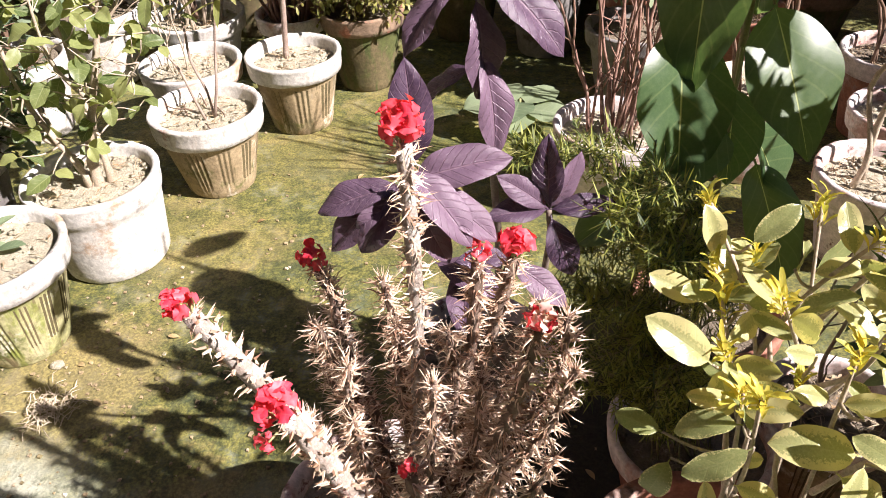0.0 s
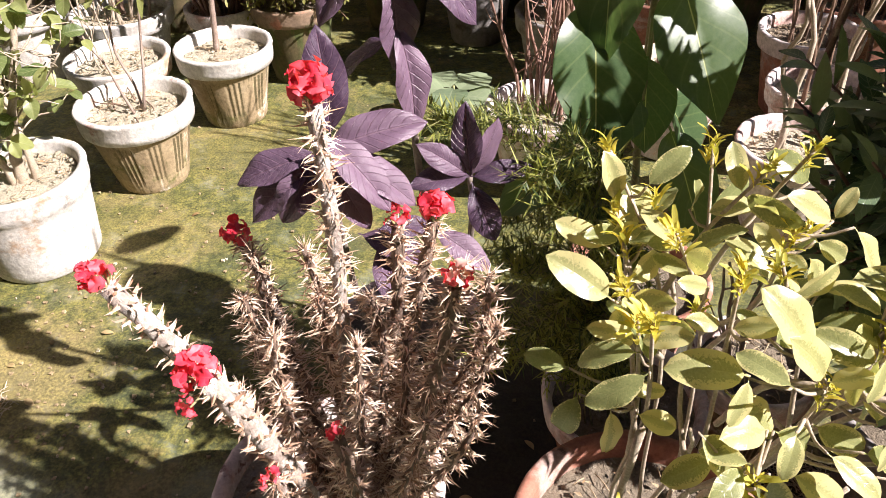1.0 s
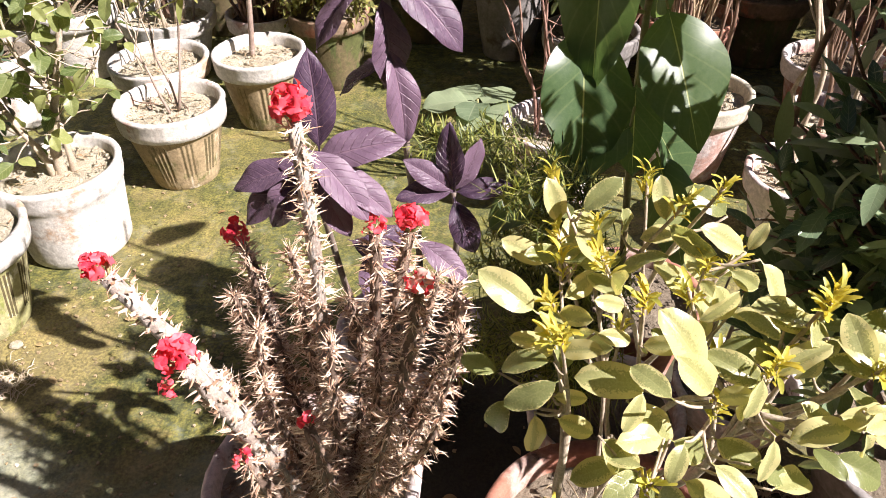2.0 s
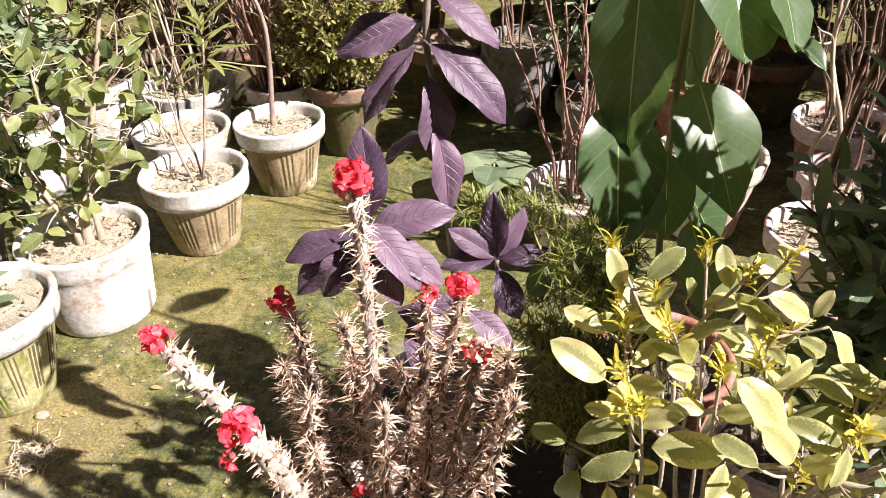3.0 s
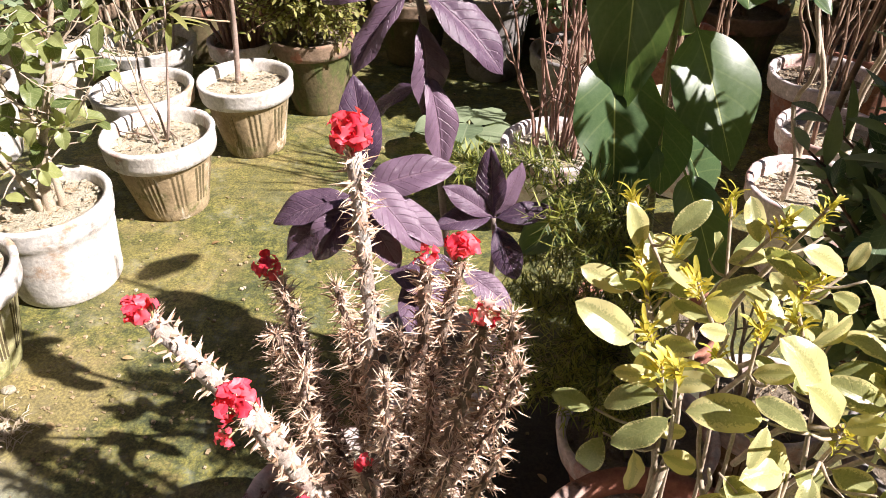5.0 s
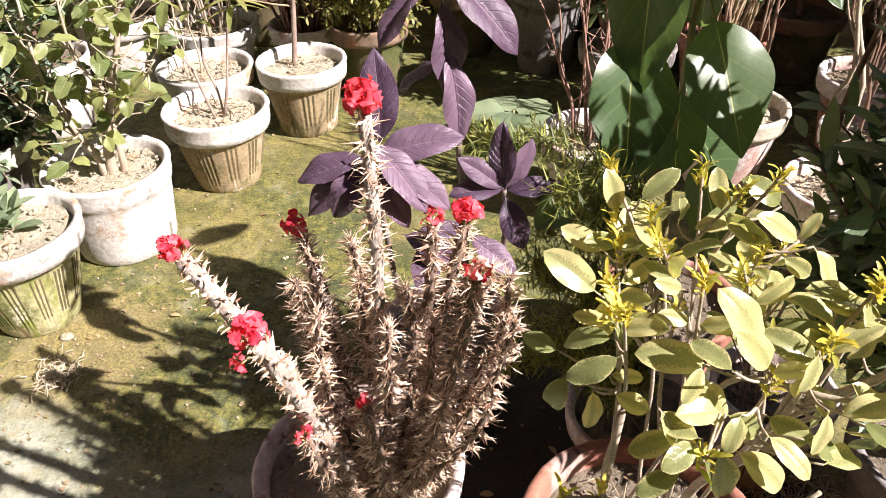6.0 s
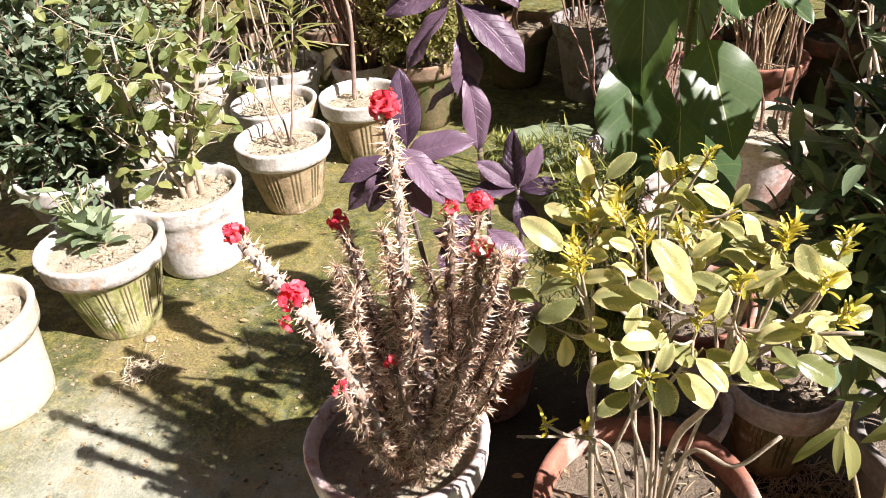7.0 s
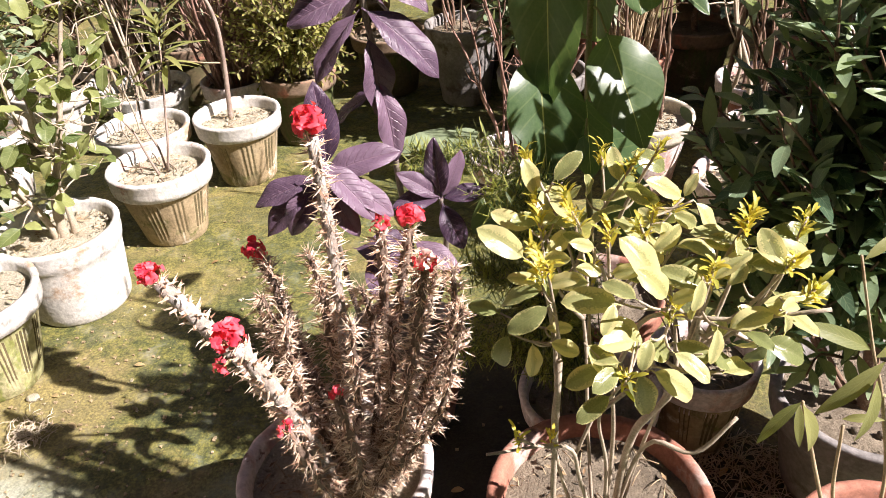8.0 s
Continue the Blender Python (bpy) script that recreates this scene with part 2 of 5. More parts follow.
THORN = thorn_material()
YELLOW_LEAF = leafy("variegated_leaf", (0.18, 0.21, 0.08), (0.41, 0.41, 0.185), (0.55, 0.52, 0.27), 6.0, 0.6, (0.58, 0.54, 0.26), 0.34, 0.24, 0.5, 0.2, 0.1)
YOUNG_LEAF = leafy("yellow_shoot", (0.38, 0.38, 0.07), (0.66, 0.55, 0.08), (0.65, 0.6, 0.2), 5.0, 0.5, None, 0.4, 0.45, 0.6, 0.2, 0.3)
PURPLE_LEAF = leafy("purple_leaf", (0.048, 0.027, 0.054), (0.175, 0.112, 0.162), (0.3, 0.19, 0.24), 9.0, 0.7, None, 0.08, 0.27, 0.5, 1.0, 0.36, 1.2)
BIG_LEAF = leafy("large_green_leaf", (0.06, 0.11, 0.045), (0.11, 0.165, 0.075), (0.42, 0.47, 0.22), 6.0, 0.9, None, 0.38, 0.33, 0.4, 0.3, 0.85, 2.4, 0.1, 0.4)
HEART_LEAF = leafy("bright_green_leaf", (0.1, 0.145, 0.048), (0.33, 0.36, 0.135), (0.43, 0.45, 0.24), 6.0, 0.7, None, 0.4, 0.4, 0.7, 0.4, 0.4)
GREY_LEAF = leafy("grey_green_leaf", (0.13, 0.18, 0.105), (0.27, 0.33, 0.2), (0.36, 0.4, 0.27), 6.0, 0.6, None, 0.25, 0.5, 0.6, 0.3, 0.4)
DARK_LEAF = leafy("dark_glossy_leaf", (0.07, 0.12, 0.072), (0.27, 0.34, 0.2), (0.34, 0.4, 0.25), 7.0, 0.6, None, 0.3, 0.2, 0.7, 0.3, 0.35)
MID_LEAF = leafy("mid_green_leaf", (0.085, 0.13, 0.088), (0.26, 0.32, 0.22), (0.38, 0.43, 0.28), 7.0, 0.6, None, 0.25, 0.24, 0.7, 0.3, 0.35)
OLIVE_LEAF = leafy("olive_leaf", (0.17, 0.185, 0.055), (0.36, 0.345, 0.115), (0.4, 0.39, 0.16), 5.0, 0.5, None, 0.35, 0.5, 0.7, 0.2, 0.2)
NARROW_LEAF = leafy("narrow_green_leaf", (0.17, 0.195, 0.06), (0.32, 0.325, 0.12), (0.45, 0.45, 0.22), 10.0, 0.8, None, 0.4, 0.42, 0.6, 0.4, 0.35)
NEEDLE = leafy("fern_needle", (0.055, 0.085, 0.022), (0.34, 0.36, 0.085), (0.3, 0.32, 0.07), 1.0, 0.1, None, 0.3, 0.5, 0.9, 0.0, 0.0)
RED = leafy("red_bract", (0.86, 0.045, 0.085), (0.95, 0.13, 0.17), (0.9, 0.2, 0.2), 4.0, 0.4, None, 0.3, 0.5, 0.8, 0.2, 0.2, 1.1)
PALE_PINK = leafy("faded_bract", (0.8, 0.45, 0.4), (0.85, 0.6, 0.52), (0.8, 0.5, 0.45), 4.0, 0.4, None, 0.3, 0.5, 0.5, 0.2, 0.2, 1.0)
DEAD_LEAF = leafy("dead_leaf", (0.3, 0.19, 0.08), (0.48, 0.36, 0.18), (0.25, 0.16, 0.08), 6.0, 0.6, None, 0.1, 0.7, 0.7, 0.5, 0.4)

# ---- building helpers ----


class Geo:
    """Collects vertices, faces, material slots and leaf coordinates for one mesh."""

    def __init__(self):
        self.v, self.f, self.m, self.uv = [], [], [], []

    def add(self, v, f, slot=0, uv=None):
        n = len(self.v)
        self.v.extend(v)
        self.f.extend([tuple(i + n for i in face) for face in f])
        self.m.extend([slot] * len(f))
        self.uv.extend(uv if uv else [(0.0, 0.0)] * len(v))
        return self

    def mesh(self, name, mats, smooth=True, with_uv=False):
        me = bpy.data.meshes.new(name)
        me.from_pydata([tuple(p) for p in self.v], [], self.f)
        for mat in mats:
            me.materials.append(mat)
        me.polygons.foreach_set("material_index", self.m)
        me.polygons.foreach_set("use_smooth", [smooth] * len(self.f))
        if with_uv:
            layer = me.uv_layers.new(name="leaf")
            loops = np.zeros(len(me.loops), dtype=np.int32)
            me.loops.foreach_get("vertex_index", loops)
            layer.data.foreach_set("uv", np.array(self.uv, dtype=np.float32)[loops].ravel())
        me.update()
        return me


def thing(name, base, label, category, group="", turn=0.0):
    ob = new(name)
    ob.empty_display_size = 0.05
    ob.matrix_basis = pose(*base, 0, 0, turn)
    return tagged(ob, label, category, group)


def part(name, me, parent, label="", m=None, kind=""):
    ob = new(name, me)
    ob.parent = parent
    if m is not None:
        ob.matrix_basis = m
    return tagged(ob, label, kind=kind)


def curve_points(pts, n):
    """A smooth line through pts, n steps for each stretch."""
    pts = [Vector(p) for p in pts]
    ext = [pts[0] * 2 - pts[1], *pts, pts[-1] * 2 - pts[-2]]
    out = []
    for a, b, c, d in zip(ext, ext[1:], ext[2:], ext[3:]):
        for i in range(n):
            t = i / n
            out.append(0.5 * (2 * b + (c - a) * t + (2 * a - 5 * b + 4 * c - d) * t * t + (3 * b - a - 3 * c + d) * t ** 3))
    out.append(pts[-1])
    return out


def frame_of(direction, hint=Vector((0, 0, 1))):
    """Side and normal for a direction."""
    d = direction.normalized()
    side = d.cross(hint)
    if side.length < 1e-4:
        side = d.cross(Vector((1, 0.3, 0)))
    side.normalize()
    return side, side.cross(d).normalized()


def tube(geo, pts, r0, r1, seg=6, slot=0, rough=0.0, rng=random):
    pts = [Vector(p) for p in pts]
    n = len(pts)
    side = None
    v, f = [], []
    for i, p in enumerate(pts):
        d = (pts[min(i + 1, n - 1)] - pts[max(i - 1, 0)]).normalized()
        if side is None:
            side = frame_of(d)[0]
        side = (side - d * side.dot(d)).normalized()
        up = d.cross(side)
        r = r0 + (r1 - r0) * i / (n - 1)
        for k in range(seg):
            a = math.tau * k / seg
            q = r * (1 + (rng.uniform(-rough, rough) if rough else 0))
            v.append(p + (side * math.cos(a) + up * math.sin(a)) * q)
    for i in range(n - 1):
        for k in range(seg):
            a, b = i * seg + k, i * seg + (k + 1) % seg
            f.append((a, b, b + seg, a + seg))
    f.append(tuple(range(seg - 1, -1, -1)))
    f.append(tuple(range((n - 1) * seg, n * seg)))
    geo.add(v, f, slot)


def leaf_geo(length, width, widest=0.45, fullness=1.5, bend=25.0, fold=0.2, ripple=0.0, corrugate=0.0, veins=8, nv=10, nu=6, stalk=0.08, seed=0):
    """One leaf along +Y from the origin, its upper face to +Z: stalk, blade folded along the midrib, bent and rippled."""
    rng = random.Random(seed)
    p, q = widest * fullness, (1 - widest) * fullness
    peak = widest ** p * (1 - widest) ** q
    v, f, uv = [], [], []
    y = z = 0.0
    ph = rng.uniform(0, 6)
    lean = rng.uniform(-0.25, 0.25)
    for i in range(nv + 1):
        t = i / nv
        ang = radians(bend) * (t - 0.25)
        if i:
            y += math.cos(ang) * length / nv
            z -= math.sin(ang) * length / nv
        s = max(0.0, (t - stalk) / (1 - stalk))
        h = width / 2 * (s ** p * (1 - s) ** q) / peak if 0 < s < 1 else 0.0
        h = max(h, width * 0.022 if t < 0.95 else 0.0008)
        for k in range(nu + 1):
            u = 2 * k / nu - 1
            x = u * h
            dz = fold * abs(x) - 0.35 * fold * abs(x) * abs(u)
            dz += ripple * width * math.sin(ph + t * 13 + (2 if u > 0 else 0)) * u * u * min(1, s * 4)
            if corrugate:
                dz += corrugate * width * abs(math.sin(math.pi * (s * veins - abs(u) * 2.2))) * min(1, abs(u) * 3) * (1 - 0.85 * abs(u) ** 4) * (h / width * 2)
            v.append((x + lean * length * t * t * 0.3, y, z + dz))
            uv.append((k / nu, s))
    for i in range(nv):
        for k in range(nu):
            a = i * (nu + 1) + k
            f.append((a, a + 1, a + nu + 2, a + nu + 1))
    return v, f, uv


def leaf_meshes(name, mat, count, **kw):
    out = []
    for i in range(count):
        rng = random.Random(i * 7 + len(name))
        k = dict(kw)
        k["bend"] = kw.get("bend", 25.0) * rng.uniform(0.4, 1.6)
        k["fold"] = kw.get("fold", 0.2) * rng.uniform(0.5, 1.5)
        k["width"] = kw["width"] * rng.uniform(0.85, 1.15)
        g = Geo()
        v, f, uv = leaf_geo(seed=i + 3, **k)
        g.add(v, f, 0, uv)
        out.append(g.mesh(name, [mat], True, True))
    return out


def leaf_pose(base, direction, normal=Vector((0, 0, 1)), scale=1.0):
    side, up = frame_of(direction, normal)
    d = direction.normalized()
    m = Matrix((side, d, up)).transposed().to_4x4()
    return Matrix.Translation(base) @ m @ Matrix.Scale(scale, 4)


def set_leaves(parent, poses, meshes, name="leaf", limit=250, key=None, rng=random):
    """Leaves as parts; past the limit the rest become one mesh of the same leaves."""
    poses = sorted(poses, key=key) if key else list(poses)
    for m in poses[:limit]:
        part(name, rng.choice(meshes), parent, m=m)
    rest = poses[limit:]
    if rest:
        data = []
        for me in meshes:
            v = np.zeros(len(me.vertices) * 3)
            me.vertices.foreach_get("co", v)
            uv = {}
            for l in me.loops:
                uv[l.vertex_index] = tuple(me.uv_layers[0].data[l.index].uv)
            data.append((v.reshape(-1, 3), [tuple(p.vertices) for p in me.polygons], [uv[i] for i in range(len(me.vertices))]))
        g = Geo()
        for m in rest:
            v, f, uv = rng.choice(data)
            a = np.array(m)
            g.add((v @ a[:3, :3].T + a[:3, 3]).tolist(), f, 0, uv)
        part("foliage", g.mesh("foliage", list(meshes[0].materials), True, True), parent, kind="stuff")


def pot(parent, d, h, body, rim, soil=SOIL, foot=0.64, rim_h=0.055, flutes=0, seed=0, level=0.035, label="", shoulder=0.87):
    """A clay flowerpot with a thick rolled rim, and the soil in it."""
    rng = random.Random(seed)
    r = d / 2
    rows = [(foot * r * 0.96, 0.0, 0), (foot * r, 0.006, 0)]
    under = h - rim_h
    for i in range(1, 9):
        t = i / 9
        rows.append((r * (foot + (shoulder - foot) * t), 0.006 + (under - 0.006) * t, 0))
    rows += [(r * (shoulder + 0.005), under - 0.002, 0), (r * 0.955, under + 0.002, 1), (r * 0.975, under + rim_h * 0.3, 1), (r * 0.985, h - 0.012, 1), (r, h - 0.006, 1),
             (r * 0.985, h - 0.001, 1), (r * 0.95, h, 1), (r * 0.9, h - 0.002, 1), (r * 0.875, h - 0.01, 1), (r * 0.85, h - level - 0.005, 1), (r * 0.8, h - level - 0.05, 1)]
    seg = flutes * 16 if flutes else 56
    v, f, slots, cut = [], [], [], set()
    off = rng.uniform(0, 50)
    for j, (rr, z, s) in enumerate(rows):
        for k in range(seg):
            a = math.tau * k / seg
            n = noise.noise(Vector((math.cos(a) * 2 + off, math.sin(a) * 2, z * 9)))
            fine = noise.noise(Vector((math.cos(a) * 11 + off, math.sin(a) * 11, z * 60)))
            q = rr * (1 + 0.012 * n) + 0.0012 * fine
            if flutes and not s and 2 < j < 10:
                if k % 16 in (2, 5, 8):
                    q -= 0.004
                    cut.add(len(v))
            v.append((q * math.cos(a), q * math.sin(a), z + (0.0015 * fine if 0 < j else 0)))
    for j in range(len(rows) - 1):
        for k in range(seg):
            a, b = j * seg + k, j * seg + (k + 1) % seg
            f.append((a, b, b + seg, a + seg))
            slots.append(2 if a in cut and a + seg in cut else rows[j][2] if rows[j][2] == rows[j + 1][2] else 1)
    g = Geo()
    g.add(v, f)
    g.m = slots
    g.add([v[k] for k in range(seg)], [tuple(range(seg - 1, -1, -1))], 0)
    p = part("pot", g.mesh("pot", [body, rim, GROOVE], True), parent, label)
    sv, sf = [(0, 0, h - level + 0.004)], []
    rings, sg = 9, 40
    for i in range(1, rings + 1):
        q = r * 0.865 * i / rings
        for k in range(sg):
            a = math.tau * k / sg
            x, y = q * math.cos(a), q * math.sin(a)
            z = h - level + 0.008 * noise.noise(Vector((x * 16 + off, y * 16, 0))) + 0.005 * noise.noise(Vector((x * 60 + off, y * 60, 3)))
            sv.append((x, y, z))
    for k in range(sg):
        sf.append((0, 1 + k, 1 + (k + 1) % sg))
    for i in range(rings - 1):
        for k in range(sg):
            a, b = 1 + i * sg + k, 1 + i * sg + (k + 1) % sg
            sf.append((a, a + sg, b + sg, b))
    sg2 = Geo().add(sv, sf)
    for i in range(70):
        a, q, s = rng.uniform(0, math.tau), r * 0.82 * math.sqrt(rng.random()), rng.uniform(0.0012, 0.0032) * (2.2 if i % 9 == 0 else 1.0)
        c = Vector((q * math.cos(a), q * math.sin(a), h - level + 0.004))
        box = [c + Vector((sx * s * rng.uniform(0.5, 1.2), sy * s * rng.uniform(0.5, 1.2), sz * s * 0.7)) for sx in (-1, 1) for sy in (-1, 1) for sz in (-1, 1)]
        sg2.add(box, [(0, 1, 3, 2), (4, 6, 7, 5), (0, 4, 5, 1), (2, 3, 7, 6), (0, 2, 6, 4), (1, 5, 7, 3)])
    part("soil", sg2.mesh("soil", [soil], True), parent)
    return p


def pot_litter(plant, r, z, flakes, straws, seed):
    """Dry leaf flakes and bits of straw lying on the soil of a pot."""
    rng = random.Random(seed)
    g = Geo()
    for i in range(flakes):
        a, q, size = rng.uniform(0, math.tau), r * math.sqrt(rng.random()), rng.uniform(0.003, 0.009)
        turn = rng.uniform(0, math.tau)
        u = Vector((math.cos(turn), math.sin(turn), rng.uniform(-0.3, 0.3)))
        w = Vector((-math.sin(turn), math.cos(turn), rng.uniform(-0.3, 0.3))) * 0.4
        c = Vector((q * math.cos(a), q * math.sin(a), z + rng.uniform(0.004, 0.012)))
        lift = Vector((0, 0, size * 0.25))
        g.add([c - u * size, c - u * size * 0.2 + w * size + lift, c + u * size + lift * 0.5, c - u * size * 0.2 - w * size + lift, c - u * size * 0.1], [(0, 4, 1), (1, 4, 2), (2, 4, 3), (3, 4, 0)], i % 2)
    for i in range(straws):
        a, q = rng.uniform(0, math.tau), r * math.sqrt(rng.random())
        c = Vector((q * math.cos(a), q * math.sin(a), z + rng.uniform(0.004, 0.01)))
        turn, size = rng.uniform(0, math.tau), rng.uniform(0.012, 0.04)
        d = Vector((math.cos(turn), math.sin(turn), rng.uniform(-0.08, 0.12))) * size
        e = c + d
        if e.x * e.x + e.y * e.y > r * r:
            e = c - d
        tube(g, [c, c.lerp(e, 0.5) + Vector((0, 0, 0.003)), e], 0.0011, 0.0007, 4, 2)
    part("dry_litter", g.mesh("dry_litter", [DEAD_FLAKE, STRAW, STRAW]), plant, kind="stuff")


def ring_dir(a, lift):
    return Vector((math.cos(a) * math.cos(lift), math.sin(a) * math.cos(lift), math.sin(lift)))


def jitter(rng, s):
    return Vector((rng.uniform(-s, s), rng.uniform(-s, s), rng.uniform(-s, s)))


def twig_path(a, b, rng, wob=0.06, n=4, sag=0.0):
    a, b = Vector(a), Vector(b)
    length = (b - a).length
    pts = [a]
    for i in range(1, n):
        t = i / n
        p = a.lerp(b, t) + jitter(rng, wob * length)
        p.z += sag * length * math.sin(math.pi * t)
        pts.append(p)
    return curve_points([*pts, b], 3)


def bush(parent, foot, centre, radii, twigs, per_twig, meshes, stem_mat, rng, limit=250, scale=(0.7, 1.15), trunk=0.012, up=0.35, key=None, hollow=0.45, low=-0.55):
    """A leafy shrub: stems from the foot, twigs out to an uneven crown, leaves along every twig."""
    centre, radii = Vector(centre), Vector(radii)
    wood = Geo()
    hub = Vector(foot).lerp(centre, 0.55)
    tube(wood, twig_path(foot, hub, rng, 0.04), trunk, trunk * 0.7, 7)
    poses = []
    for i in range(twigs):
        a, lift = rng.uniform(0, math.tau), math.asin(rng.uniform(low, 1))
        reach = rng.uniform(hollow, 1.0) ** 0.7 * rng.uniform(0.8, 1.15)
        d = ring_dir(a, lift)
        end = centre + Vector((d.x * radii.x, d.y * radii.y, d.z * radii.z)) * reach
        start = hub.lerp(centre, rng.uniform(-0.4, 0.8))
        path = twig_path(start, end, rng, 0.06)
        tube(wood, path, trunk * 0.28, trunk * 0.1, 4)
        n = len(path)
        for k in range(per_twig):
            t = 0.35 + 0.65 * (k + rng.random()) / per_twig
            j = min(int(t * (n - 1)), n - 2)
            p = path[j].lerp(path[j + 1], t * (n - 1) - j)
            along = (path[j + 1] - path[j]).normalized()
            spin = k * 2.4 + rng.uniform(-0.5, 0.5)
            s, u = frame_of(along)
            out = (s * math.cos(spin) + u * math.sin(spin)) * 0.85 + along * rng.uniform(0.3, 0.9) + Vector((0, 0, up * rng.uniform(-0.3, 1)))
            poses.append(leaf_pose(p, out, Vector((0, 0, 1)) + jitter(rng, 0.5), rng.uniform(*scale)))
    part("branchwork", wood.mesh("branchwork", [stem_mat]), parent, kind="stuff")
    set_leaves(parent, poses, meshes, limit=limit, key=key, rng=rng)


def bare_stems(parent, z, count, height, spread, mat, rng, r=0.004, forks=2, area=0.06):
    """A clump of bare upright stems with a few forks, each stem a part."""
    for i in range(count):
        a = rng.uniform(0, math.tau)
        q = area * math.sqrt(rng.random())
        foot = Vector((q * math.cos(a), q * math.sin(a), z))
        h = height * rng.uniform(0.7, 1.1)
        top = foot + Vector((math.cos(a) * spread * rng.random(), math.sin(a) * spread * rng.random(), h))
        g = Geo()
        path = twig_path(foot, top, rng, 0.035, 5)
        tube(g, path, r * rng.uniform(0.8, 1.3), r * 0.5, 6)
        for k in range(forks):
            p = path[rng.randrange(3, len(path) - 2)]
            tube(g, twig_path(p, p + jitter(rng, 0.09) + Vector((0, 0, 0.1)), rng, 0.06, 3), r * 0.5, r * 0.22, 4)
        part("stem", g.mesh("stem", [mat]), parent)

# ---- setting ----


def build_ground():
    """One sheet, fine near the pots and coarse towards the horizon."""
    line = [-60, -25, -10, -5] + [-3 + 0.1 * i for i in range(61)] + [5, 10, 25, 60]
    g = Geo()
    n = len(line)
    v = [(x, y + 1.0, 0.0 if abs(x) > 4 or abs(y) > 4 else 0.0025 * noise.noise(Vector((x * 3, y * 3, 0))) - 0.0015) for y in line for x in line]
    f = [(j * n + i, j * n + i + 1, (j + 1) * n + i + 1, (j + 1) * n + i) for j in range(n - 1) for i in range(n - 1)]
    g.add(v, f)
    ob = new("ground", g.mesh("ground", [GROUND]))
    tagged(ob, "grey concrete yard overgrown with yellow-green moss", "ground", kind="structure")


def build_added_walls():
    """Plain walls added round the yard, out of view, to close it and block skylight."""
    for name, x0, x1, y0, y1, h in (("wall_north", -3.6, 4.8, 4.3, 4.5, 4.0), ("wall_west", -3.6, -3.4, -1.8, 4.3, 4.6), ("wall_south", -3.6, 4.8, -2.0, -1.8, 4.6), ("wall_east", 4.6, 4.8, -1.8, 4.3, 2.2)):
        v = [(x, y, z) for z in (-0.02, h) for y in (y0, y1) for x in (x0, x1)]
        g = Geo().add(v, [(0, 2, 3, 1), (4, 5, 7, 6), (0, 1, 5, 4), (2, 6, 7, 3), (0, 4, 6, 2), (1, 3, 7, 5)])
        tagged(new(name, g.mesh(name, [WALL], False)), "unseen dark weathered brown wall added round the yard to block skylight", "wall", kind="structure")


build_ground()
build_added_walls()

# ---- spiny plant with red flowers ----


def bract_meshes(mat):
    out = []
    for i in range(3):
        rng = random.Random(i)
        g = Geo()
        v, f, uv = leaf_geo(0.0135, 0.0125, 0.62, 0.9, 70 + 40 * i, 0.55, 0.16, 0, 3, 6, 6, 0.04, i)
        g.add(v, f, 0, uv)
        out.append(g.mesh("petal", [mat], True, True))
    return out


RED_BRACT, PINK_BRACT = bract_meshes(RED), bract_meshes(PALE_PINK)


def flower_head(stem, tip, axis, petals, size, rng, pale=0):
    """A cluster of cupped red bracts round a short stalk."""
    petals = round(petals * 3)
    g = Geo()
    s, u = frame_of(axis)
    for i in range(max(2, petals // 4)):
        a = rng.uniform(0, math.tau)
        end = tip + (axis * rng.uniform(0.6, 1.0) + (s * math.cos(a) + u * math.sin(a)) * 0.6) * 0.016 * size
        tube(g, curve_points([tip - axis * 0.006, end], 2), 0.0014, 0.001, 5)
    head = part("flower", g.mesh("flower_stalks", [GREEN_STEM]), stem, "cluster of red flowers")
    for i in range(petals):
        a = i * 2.4 + rng.uniform(-0.3, 0.3)
        t = (i + 0.5) / petals
        lift = math.pi / 2 - 1.75 * math.sqrt(t)
        d = (s * math.cos(a) + u * math.sin(a)) * math.cos(lift) + axis * math.sin(lift)
        where = tip + axis * 0.011 * size + d * rng.uniform(0.005, 0.011) * size
        me = rng.choice(PINK_BRACT if i < pale else RED_BRACT)
        part("petal", me, head, m=leaf_pose(where, (d * 0.65 + jitter(rng, 0.7) + axis * 0.15), d + jitter(rng, 0.4), size * rng.uniform(0.75, 1.1)))


